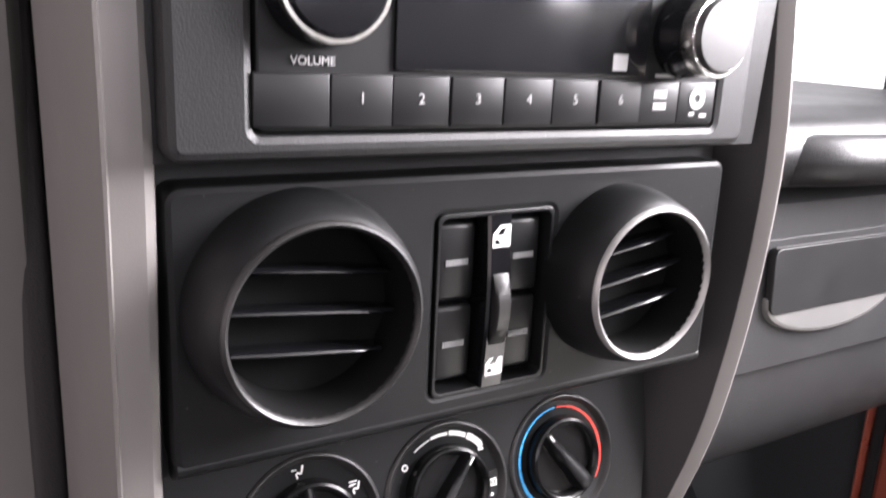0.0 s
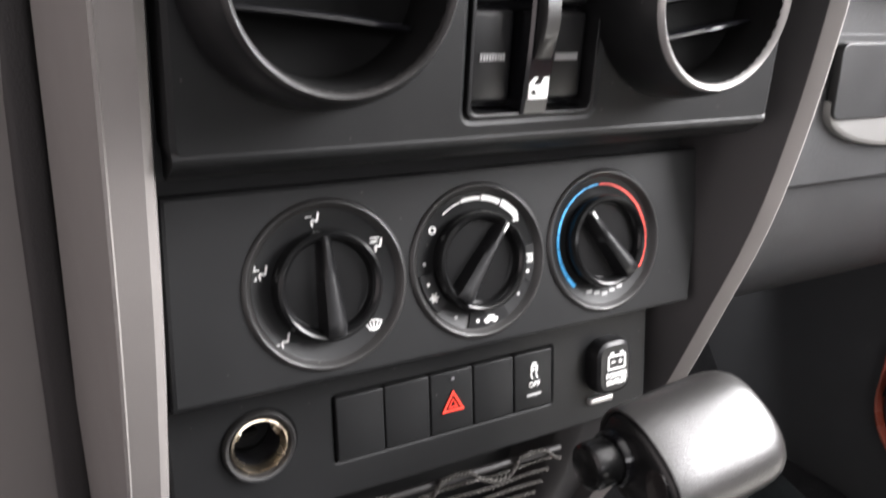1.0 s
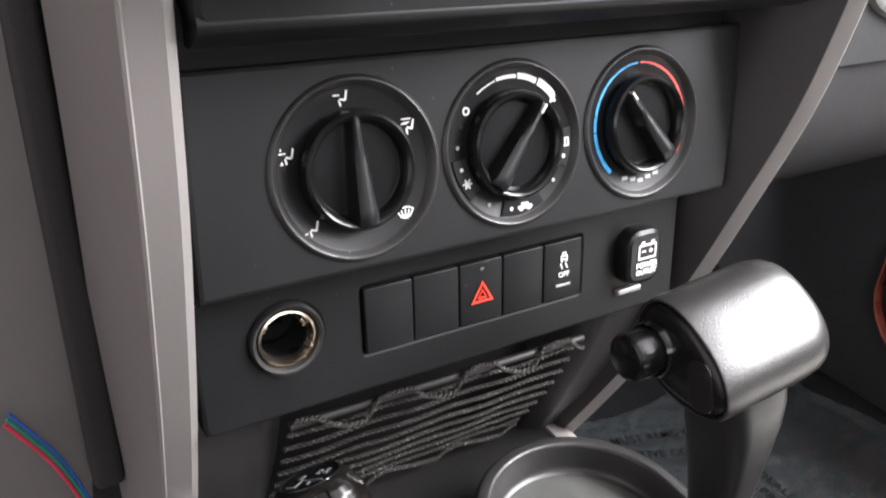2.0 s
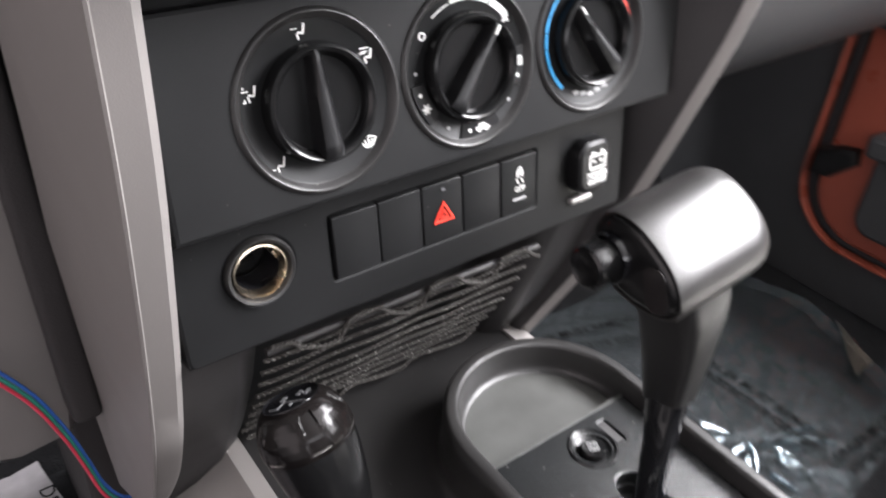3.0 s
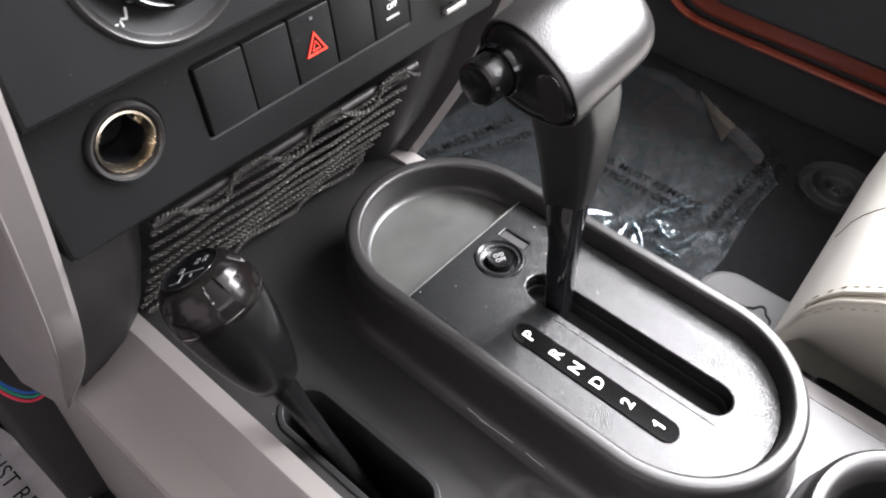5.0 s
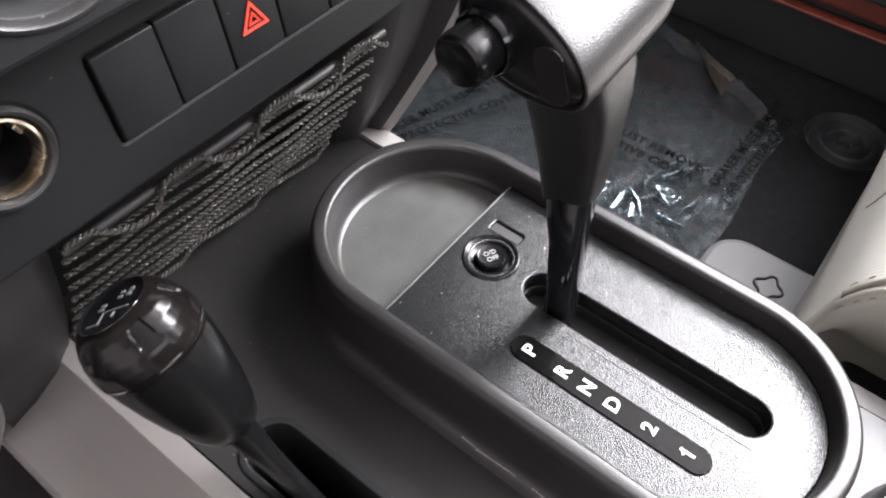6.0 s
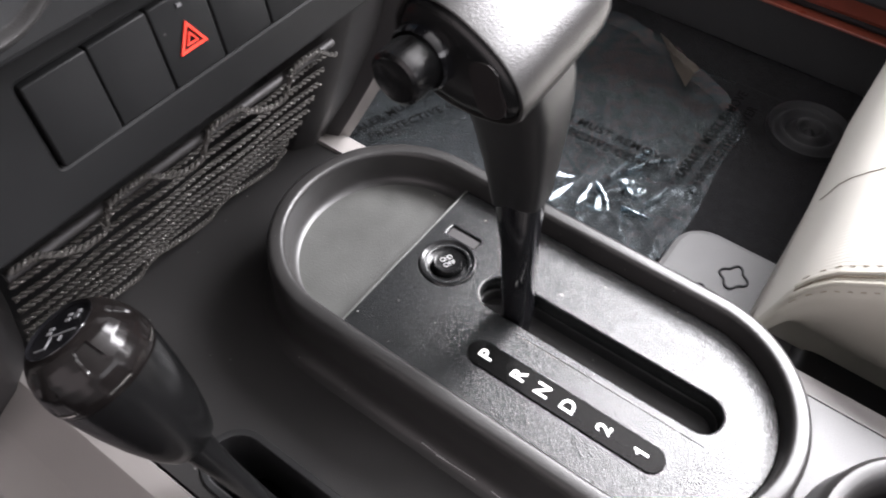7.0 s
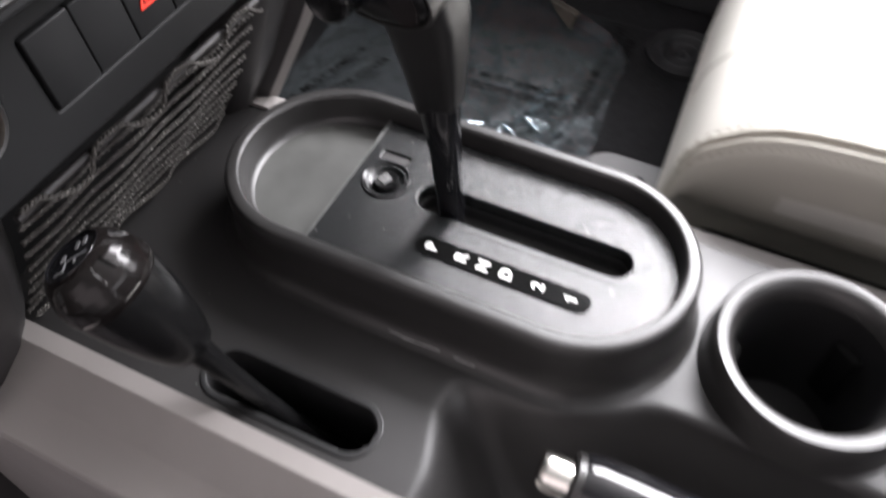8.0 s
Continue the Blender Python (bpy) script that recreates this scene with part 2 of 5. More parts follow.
def ring(bm, m, loop, z):
    return [bm.verts.new(m @ Vector((x, y, z))) for x, y in loop]


def plate(m, outer, holes=(), z0=0.0, z1=0.002, c=0.0008, bm=None, under=True):
    """A plate between z0 and z1 with holes, and chamfered upper edges."""
    bm = bm or bmesh.new()
    flat = bm.faces.layers.int.get("flat") or bm.faces.layers.int.new("flat")
    fill, low = [], []
    for k, loop in enumerate((outer, *holes)):
        s = -1 if k == 0 else 1
        top = ring(bm, m, grow(loop, s * c), z1)
        mid = ring(bm, m, grow(loop, s * c * 0.3), z1 - c * 0.3)
        side = ring(bm, m, loop, z1 - c)
        base = ring(bm, m, loop, z0)
        bridge(bm, top, mid), bridge(bm, mid, side), bridge(bm, side, base)
        fill.append(top), low.append(base)
    for group in (fill, low) if under else (fill,):
        edges = [bm.edges.get((r[i], r[(i + 1) % len(r)])) for r in group for i in range(len(r))]
        made = bmesh.ops.triangle_fill(bm, use_beauty=True, use_dissolve=False, edges=edges)
        for f in made["geom"]:
            if isinstance(f, bmesh.types.BMFace):
                f[flat] = 1
    return bm


def lathe(m, profile, n=48, bm=None, close=True):
    """Turns a profile of (radius, height) round the local z axis."""
    bm = bm or bmesh.new()
    prev = None
    for r, z in profile:
        if r < 1e-6:
            cur = [bm.verts.new(m @ Vector((0, 0, z)))]
        else:
            cur = ring(bm, m, circle(0, 0, r, n), z)
        if prev:
            if len(prev) == 1 and len(cur) > 1:
                for i in range(n):
                    bm.faces.new((prev[0], cur[i], cur[(i + 1) % n]))
            elif len(cur) == 1 and len(prev) > 1:
                for i in range(n):
                    bm.faces.new((prev[i], prev[(i + 1) % n], cur[0]))
            elif len(cur) > 1:
                bridge(bm, prev, cur)
        prev = cur
    return bm


def loft(loops, caps=True, bm=None, closed=True):
    """Skin over loops of 3D points of equal count."""
    bm = bm or bmesh.new()
    rows = [[bm.verts.new(p) for p in loop] for loop in loops]
    for a, b in zip(rows, rows[1:]):
        n = len(a)
        for i in range(n if closed else n - 1):
            bm.faces.new((a[i], a[(i + 1) % n], b[(i + 1) % n], b[i]))
    if caps and closed:
        bm.faces.new(rows[0][::-1])
        bm.faces.new(rows[-1])
    return bm


def block(x0, x1, y0, y1, z0, z1, bevel=0.003, m=FLAT, bm=None, seg=3):
    b2 = bmesh.new()
    bmesh.ops.create_cube(b2, size=1)
    for v in b2.verts:
        v.co = Vector(((x0 + x1) / 2 + v.co.x * (x1 - x0), (y0 + y1) / 2 + v.co.y * (y1 - y0), (z0 + z1) / 2 + v.co.z * (z1 - z0)))
    if bevel:
        bmesh.ops.bevel(b2, geom=b2.edges[:], offset=bevel, segments=seg, affect="EDGES", profile=0.5)
    bmesh.ops.transform(b2, matrix=m, verts=b2.verts)
    if bm is None:
        return b2
    me = bpy.data.meshes.new("temp")
    b2.to_mesh(me)
    b2.free()
    bm.from_mesh(me)
    bpy.data.meshes.remove(me)
    return bm


def tube(points, r, n=10, bm=None, radii=None):
    """A round rod along points."""
    pts = [Vector(p) for p in points]
    loops = []
    up = Vector((0.13, 0.21, 0.97)).normalized()
    for i, p in enumerate(pts):
        d = (pts[min(i + 1, len(pts) - 1)] - pts[max(i - 1, 0)]).normalized()
        s = d.cross(up).normalized()
        if s.length < 0.5:
            s = Vector((1, 0, 0))
        t = d.cross(s)
        k = radii[i] if radii else r
        loops.append([p + k * (math.cos(2 * math.pi * j / n) * s + math.sin(2 * math.pi * j / n) * t) for j in range(n)])
    return loft(loops, bm=bm)


def extrude_x(profile, x0, x1, bm=None):
    """A (y, z) outline drawn out along x."""
    return loft([[(x, y, z) for y, z in profile] for x in (x0, x1)], bm=bm)


def smooth_curve(points, steps=8):
    """A soft curve through points (Catmull-Rom)."""
    pts = [Vector(p) for p in points]
    pts = [2 * pts[0] - pts[1], *pts, 2 * pts[-1] - pts[-2]]
    out = []
    for i in range(1, len(pts) - 2):
        a, b, c, d = pts[i - 1 : i + 3]
        for k in range(steps):
            t = k / steps
            out.append(0.5 * (2 * b + (c - a) * t + (2 * a - 5 * b + 4 * c - d) * t * t + (3 * b - a - 3 * c + d) * t**3))
    out.append(pts[-2])
    return out


def words(text, size, m, depth=0.0002, spacing=1.0, bold=0.0):
    """Letters as a mesh, centred on m."""
    cu = bpy.data.curves.new("letters", "FONT")
    cu.body, cu.size, cu.align_x, cu.align_y, cu.extrude = text, size, "CENTER", "CENTER", depth
    cu.space_character, cu.resolution_u, cu.offset = spacing, 3, bold
    ob = bpy.data.objects.new("letters", cu)
    me = bpy.data.meshes.new_from_object(ob)
    bm = bmesh.new()
    bm.from_mesh(me)
    bmesh.ops.transform(bm, matrix=m, verts=bm.verts)
    bpy.data.objects.remove(ob)
    bpy.data.curves.remove(cu)
    bpy.data.meshes.remove(me)
    return bm


def bars(m, rects, z=0.0003, bm=None):
    """Small printed bars (x0, x1, y0, y1) lying on a surface."""
    bm = bm or bmesh.new()
    for x0, x1, y0, y1 in rects:
        block(x0, x1, y0, y1, -z * 0.5, z, 0, m, bm)
    return bm


def arc_strip(m, r0, r1, a0, a1, z=0.0003, n=10, bm=None):
    bm = bm or bmesh.new()
    top, loop = [], []
    for r, seq in ((r1, range(n + 1)), (r0, range(n, -1, -1))):
        for i in seq:
            a = radians(a0 + (a1 - a0) * i / n)
            loop.append((r * math.cos(a), r * math.sin(a)))
    a, b = ring(bm, m, loop, -z), ring(bm, m, loop, z)
    bridge(bm, a, b)
    for i in range(n):
        bm.faces.new((b[i], b[i + 1], b[2 * n - i], b[2 * n + 1 - i]))
    return bm


def lerp_table(table, z):
    """Linear reading of a table of (z, value) rows in rising z."""
    return float(np.interp(z, [r[0] for r in table], [r[1] for r in table]))


# ---- the car's shell ----
def shell():
    floor = part("floor", plate(FLAT, rounded(-0.85, 0.75, -1.6, 0.62, 0.02), z0=-0.27, z1=-0.25, c=0.002), CARPET)
    tagged(floor, "black carpeted car floor", "floor", kind="structure")
    fire = part("wall_north", extrude_x([(0.42, -0.25), (0.62, 0.0), (0.62, 0.40), (0.64, 0.40), (0.64, -0.25)], -0.85, 0.75), CARPET)
    tagged(fire, "black carpeted bulkhead in front of the footwells", "bulkhead", kind="structure")
    # unseen roof, added as an overhead reflector for rails and console
    roof = part("ceiling", plate(FLAT, rounded(-0.85, 0.60, -1.6, 0.25, 0.05), z0=0.96, z1=0.98), BOUNCE_ROOF)
    tagged(roof, "unseen pale car headliner that bounces light down", "headliner", kind="structure")
    back = part("wall_south", block(-0.85, 0.75, -1.62, -1.6, -0.25, 0.45, 0.002), CARPET)
    tagged(back, "dark panel behind the seats", "wall", kind="structure")
    # unseen sill, kept low so the added side fill passes over it
    left = part("wall_west", block(-0.87, -0.85, -1.6, 0.62, -0.25, -0.12, 0.002), DARK)
    tagged(left, "unseen dark sill on the driver's side", "sill", kind="structure")
    for x in (-0.86, 0.74):
        for y, w in ((0.32, 0.05), (-0.75, 0.08)):
            post = part("trim", block(x - 0.02, x + 0.02, y - w, y + w, 0.3, 0.97, 0.01), DARK)
            tagged(post, "black padded roof pillar", "pillar", kind="structure")


shell()


def passenger_door():
    x = 0.62
    m = Matrix(((0, 0, -1, x), (-1, 0, 0, 0), (0, 1, 0, 0), (0, 0, 0, 1)))  # local x back, y up, z into the cabin
    door = thing("door", (x, 0, -0.17), "closed orange-red painted car door with a black inner panel", "car door")
    part("frame", plate(m, rounded(-0.240, 0.755, -0.1720, 0.303, 0.066, 12), z0=-0.06, z1=0.0, c=0.006), PAINT, door)
    part("panel", plate(m, rounded(-0.184, 0.7, -0.148, -0.044, 0.024, 10), z0=-0.002, z1=0.010, c=0.005), DOORSKIN, door, "black moulded panel")
    part("panel_ledge", plate(m, rounded(-0.196, 0.7, -0.058, -0.031, 0.008, 6), z0=-0.002, z1=0.020, c=0.006), DOORSKIN, door, "raised black top edge of the panel")
    part("hinge_cover", plate(m, [(-0.250, -0.104), (-0.226, -0.102), (-0.200, -0.076), (-0.204, -0.058), (-0.224, -0.062), (-0.248, -0.074)], z0=-0.03, z1=0.012, c=0.006), DARK, door, "black hinge strap cover")
    part("upper_panel", plate(m, rounded(-0.25, 0.74, 0.07, 0.298, 0.03, 8), z0=-0.002, z1=0.02, c=0.008), DOORSKIN, door, "black padded upper panel")
    part("seal", plate(m, rounded(-0.2555, 0.765, -0.1815, 0.31, 0.077, 12), [rounded(-0.2405, 0.756, -0.1725, 0.304, 0.066, 12)], z0=-0.06, z1=-0.006, c=0.004), RUBBER, door, "black rubber door seal")
    sill = part("trim", plate(m, rounded(-0.2605, 0.8, -0.1862, 0.32, 0.081, 12), [rounded(-0.2570, 0.768, -0.1825, 0.312, 0.079, 12)], z0=-0.1, z1=0.002, c=0.0015), PAINT)
    tagged(sill, "orange-red painted lip of the door opening", "door frame", kind="structure")
    outer = part("wall_east", plate(m, rounded(-0.62, 1.6, -0.25, 0.36, 0.01, 3), [rounded(-0.2615, 0.8, -0.1875, 0.32, 0.081, 12)], z0=-0.1, z1=-0.004, c=0.002), DOORSKIN)
    tagged(outer, "black inner side of the car beside the door", "wall", kind="structure")


passenger_door()

# ---- centre stack ----
BAR_Y = [(-0.06, 0.175), (-0.05, 0.169), (-0.02, 0.153), (0.05, 0.12), (0.12, 0.098), (0.20, 0.079), (0.28, 0.071), (0.36, 0.062), (0.50, 0.06)]
HV = 0.26  # lean of the heater panel
LO = 0.15  # lean of the switch panel


def soft_table(table, z, reach=0.022):
    """A table's value, rounded off at its corners."""
    return sum(lerp_table(table, z + reach * k / 4) for k in range(-4, 5)) / 9


def side_bar(left):
    """The grey upright that frames one side of the stack."""
    loops, inner = [], []
    for z in np.linspace(-0.052, 0.50, 40):
        y = soft_table(BAR_Y, z)
        if left:
            xi, xo, back = -0.150, -0.1645, -0.172
            k = max(0.0, (0.02 - z) / 0.07)
            xi -= 0.010 * k * k
            d = 0.10 - 0.065 * k
            loops.append([(xi + 0.002, y + d, z), (xi, y + 0.006, z), (xi - 0.0012, y + 0.0015, z), (xi - 0.004, y, z), (xo + 0.0012, y + 0.0014, z), (xo + 0.0006, y + 0.0006, z), (xo - 0.0004, y + 0.0010, z), (xo - 0.0010, y + 0.0040, z), (back, y + d, z)])
        else:
            xi = soft_table([(-0.06, 0.080), (0.02, 0.089), (0.07, 0.0950), (0.125, 0.1026), (0.155, 0.1074), (0.20, 0.1165), (0.245, 0.1230), (0.286, 0.1246), (0.32, 0.1228), (0.36, 0.1186), (0.43, 0.108), (0.5, 0.094)], z)
            xi += 0.0018
            xo = xi + 0.0090
            inner.append([(xi - 0.016, y + 0.085, z), (xi - 0.014, y + 0.034, z), (xi - 0.0105, y + 0.022, z), (xi - 0.0006, y + 0.0012, z), (xi + 0.002, y + 0.006, z), (xi + 0.002, y + 0.085, z)])
            loops.append([(xi + 0.001, y + 0.085, z), (xi - 0.0004, y + 0.0010, z), (xi + 0.0008, y, z), (xo - 0.003, y - 0.0032, z), (xo - 0.0008, y - 0.0022, z), (xo, y + 0.001, z), (xo + 0.002, y + 0.085, z)])
    bar = part("stack_side_trim", loft(loops), GREY, smooth=35)
    if inner:
        part("inner_cheek", loft(inner), CHEEK, bar, "dark brownish inner cheek")
    tagged(bar, "curved light grey plastic upright beside the centre stack", "dashboard trim", "grey uprights of the centre stack")


side_bar(True)
side_bar(False)


def stack_core():
    prof = [(0.058, 0.50), (0.064, 0.362), (0.085, 0.362), (0.085, 0.25), (0.125, 0.25), (0.118, 0.165), (0.125, 0.155), (0.125, 0.088), (0.15, 0.084), (0.20, -0.03), (0.30, -0.03), (0.30, 0.50)]
    core = part("stack_body", extrude_x(prof, -0.152, 0.108), DARK)
    tagged(core, "black body of the dashboard centre stack", "dashboard", kind="structure")


stack_core()

stack = thing("centre_stack_fascia", (-0.02, 0.11, 0.09), "charcoal plastic centre stack fascia with two round vents", "dashboard fascia")


def icon(m, kind, mat, parent):
    """Small white heater symbols made of bars and arcs."""
    if kind in ("seat", "seat_feet", "seat_screen", "feet"):
        bm = bmesh.new()
        lean = m @ Matrix.Translation((0.0012, -0.0012, 0)) @ pose(0, 0, 0, 0, 0, -14)
        bars(lean, [(-0.0003, 0.0005, 0.0, 0.0038), (-0.0022, 0.0002, -0.0004, 0.0004)], bm=bm)
        bars(m @ Matrix.Translation((-0.0012, -0.0014, 0)) @ pose(0, 0, 0, 0, 0, 12), [(-0.0004, 0.0003, -0.0020, 0.0003)], bm=bm)
        if kind != "feet":
            bars(m, [(-0.0036, -0.0022, 0.0006, 0.0011), (-0.0018, -0.0010, 0.0006, 0.0011)], bm=bm)
        if kind == "seat_feet":
            bars(m, [(-0.0030, -0.0025, -0.0030, -0.0020), (-0.0036, -0.0022, -0.0034, -0.0029), (-0.0030, -0.0025, 0.0018, 0.0028)], bm=bm)
        if kind == "seat_screen":
            bars(m, [(-0.0032, 0.0010, 0.0026, 0.0031), (-0.0026, 0.0004, 0.0012, 0.0016)], bm=bm)
        if kind == "feet":
            bars(m, [(-0.0036, -0.0022, -0.0022, -0.0017)], bm=bm)
    elif kind == "fan":
        bm = bmesh.new()
        for a in (40, 130, 220, 310):
            bars(m @ pose(0, 0, 0, 0, 0, a), [(0.0004, 0.0018, -0.0003, 0.0007)], bm=bm)
    elif kind == "screen":
        foot = m @ Matrix.Translation((0, -0.0052, 0))
        bm = arc_strip(foot, 0.0070, 0.0075, 57, 123)
        arc_strip(foot, 0.0034, 0.0039, 60, 120, bm=bm)
        for a in (-32, 32):
            bars(foot @ pose(0, 0, 0, 0, 0, a), [(-0.00025, 0.00025, 0.0034, 0.0073)], bm=bm)
        for a in (-17, 0, 17):
            bars(foot @ pose(0, 0, 0, 0, 0, a), [(-0.00020, 0.00025, 0.0024, 0.0064)], bm=bm)
    elif kind == "snow":
        bm = bmesh.new()
        for a in (0, 60, 120):
            block(-0.0021, 0.0021, -0.0003, 0.0003, 0, 0.0003, 0, m @ pose(0, 0, 0, 0, 0, a), bm)
        arc_strip(m, 0.0009, 0.0013, 0, 359, n=16, bm=bm)
    elif kind == "car":
        bm = bars(m, [(-0.0034, 0.0034, -0.0010, 0.0002), (-0.0018, 0.0016, 0.0002, 0.0014)])
        for x in (-0.0019, 0.0019):
            arc_strip(m @ Matrix.Translation((x, -0.0010, 0)), 0.0003, 0.0009, 0, 359, n=12, bm=bm)
    elif kind == "grid":
        bm = bars(m, [(-0.0018, -0.0012, -0.0018, 0.0018), (0.0012, 0.0018, -0.0018, 0.0018), (-0.0012, 0.0012, 0.0013, 0.0018), (-0.0012, 0.0012, -0.0018, -0.0013), (-0.0003, 0.0003, -0.0012, 0.0012)])
    elif kind == "window":
        bm = plate(m, [(-0.0043, -0.0043), (0.0040, -0.0043), (0.0043, -0.0038), (0.0043, 0.0040), (0.0038, 0.0044), (-0.0010, 0.0044), (-0.0043, 0.0010)],
                   [[(-0.0033, -0.0031), (-0.0004, -0.0031), (-0.0016, -0.0012), (-0.0033, -0.0012)], [(-0.0026, 0.0004), (0.0006, 0.0004), (0.0021, 0.0031), (-0.0004, 0.0031)]], z0=0.0, z1=0.0003, c=0.0, under=False)
    else:
        bm = lathe(m, [(0, 0.0003), (0.0008, 0.0003)], 12)
    return part("symbol", bm, mat, parent)


# vent and window switch panel
MV = facing(-0.025, 0.070, 0.305)
WIN = rounded(-0.0270, 0.0270, -0.0385, 0.0335, 0.003, 4)
part("vent_panel", plate(MV, rounded(-0.123, 0.125, -0.048, 0.049, 0.006), [WIN], z0=-0.016, z1=0.0, c=0.0025), PANEL, stack)


edge = [tuple(p)[:2] for p in smooth_curve([(0.0706, 0.2614, 0), (0.0698, 0.2598, 0), (0.0700, 0.2582, 0), (0.0710, 0.2568, 0), (0.0752, 0.2538, 0), (0.0800, 0.2512, 0)], 4)]
part("vent_panel_edge", extrude_x(edge + [(0.095, 0.2508), (0.095, 0.2614)], -0.1470, 0.0985), PANEL, stack, "rolled lower edge")


def air_vent(x, z, size, turn):
    m = facing(x, 0.070, z) @ Matrix.Diagonal((size, size, 1, 1))
    vent = part("air_vent", lathe(m, [(0.0402, -0.002), (0.0397, 0.006), (0.0382, 0.013), (0.0357, 0.0210), (0.0338, 0.0228)]), PANEL, stack, "round black dashboard air vent with a satin silver ring")
    part("vent_ring", lathe(m, [(0.0340, 0.0223), (0.0337, 0.0242), (0.0327, 0.0251), (0.0317, 0.0242), (0.0313, 0.0223)], 64), RIM if x < 0 else SILVER, vent, "satin ring")
    part("vent_well", lathe(m, [(0.0314, 0.0228), (0.0307, 0.018), (0.0302, 0.003), (0.0, 0.001)]), BLACK, vent)
    m = m @ pose(0, 0, 0, 0, 0, turn)
    for k in (-1, 0, 1):
        v = k * 0.0138 + 0.0006
        h = math.sqrt(0.0296**2 - v * v)
        loops = []
        for i in range(25):
            u = -h + 2 * h * i / 24
            w = v + 0.0006 * (1 - (u / h) ** 2)
            bow = 0.0022 * (1 - (u / h) ** 2)
            nose = [(-0.0010, 0.0112), (-0.0007, 0.0121), (0.0, 0.0126), (0.0007, 0.0122), (0.0012, 0.0112), (0.0004, 0.003), (-0.0016, 0.003)]
            loops.append([m @ Vector((u, w + dv, dz + (bow if dz > 0.005 else 0.0))) for dv, dz in nose])
        part("vane", loft(loops), GLOSS, vent)


air_vent(-0.1045, 0.3120, 1.0, -6)
air_vent(0.0375, 0.3085, 0.95, 9)


def window_switch():
    m = facing(-0.0250, 0.070, 0.3025) @ Matrix.Diagonal((0.945, 1, 1, 1))
    sw = part("window_switch", plate(m, rounded(-0.0268, 0.0268, -0.0348, 0.0348, 0.003, 4), z0=-0.015, z1=-0.010, c=0.001), GLOSS, stack, "gloss black power window switch block with white symbols")
    part("switch_frame", plate(m, rounded(-0.0285, 0.0285, -0.0366, 0.0366, 0.0032, 4), [rounded(-0.0268, 0.0268, -0.0348, 0.0348, 0.003, 4)], z0=-0.012, z1=0.0006, c=0.0005), SWITCH, sw)
    for s in (-1, 1):
        for v in (-0.0165, 0.0165):
            rocker = part("rocker", block(s * 0.0165 - 0.0092, s * 0.0165 + 0.0092, v - 0.0155, v + 0.0155, -0.011, -0.004, 0.0022, m), SWITCH, sw)
            bm = bars(m @ Matrix.Translation((0, 0, -0.0040)), [(s * 0.0165 - 0.005 + i * 0.0012, s * 0.0165 - 0.0044 + i * 0.0012, v - 0.0012, v + 0.0012) for i in range(9)], 0.0007)
            part("grip", bm, FADED, rocker)
    prof = []
    for i in range(15):
        v = -0.035 + 0.070 * i / 14
        prof.append((v, 0.0005 + 0.0035 * math.cos(v / 0.035 * 1.2)))
    loops = [[m @ Vector(p) for p in ((-0.0060, v, -0.012), (-0.0058, v, h - 0.001), (-0.0048, v, h), (0.0048, v, h), (0.0058, v, h - 0.001), (0.0060, v, -0.012))] for v, h in prof]
    rib = part("centre_rib", loft(loops), GLOSS, sw)
    lock = [[m @ Vector((x, v, 0.0036 + 0.0045 * math.sin(math.pi * (v + 0.0165) / 0.0290) ** 0.7 * (1 if abs(x) < 0.003 else 0.7))) for x in (-0.0038, -0.0028, 0.0028, 0.0038)] for v in np.linspace(-0.0164, 0.0124, 12)]
    part("lock_lever", loft([[*row, row[-1] - m.to_3x3() @ Vector((0, 0, 0.006)), row[0] - m.to_3x3() @ Vector((0, 0, 0.006))] for row in lock]), RIM, sw)
    for v in (0.0270, -0.0255):
        icon(m @ Matrix.Translation((0, v, 0.0027)), "window", WHITE, sw)


window_switch()

# heater control panel
MH = facing(-0.02, 0.1039, 0.199, HV)
DIALS = (("mode", -0.0672), ("fan", 0.0003), ("heat", 0.0680))
part("heater_panel", plate(MH, [(0.120, -0.0365), (0.1345, 0.0385), (-0.124, 0.0385), (-0.128, -0.0365)], [circle(u, 0, 0.0312, 64) for _, u in DIALS], z0=-0.022, z1=0.0, c=0.0018), PANEL, stack)
part("heater_panel_lip", extrude_x([(0.0955, 0.1650), (0.1085, 0.1560), (0.125, 0.156), (0.125, 0.166)], -0.148, 0.100), PANEL, stack)


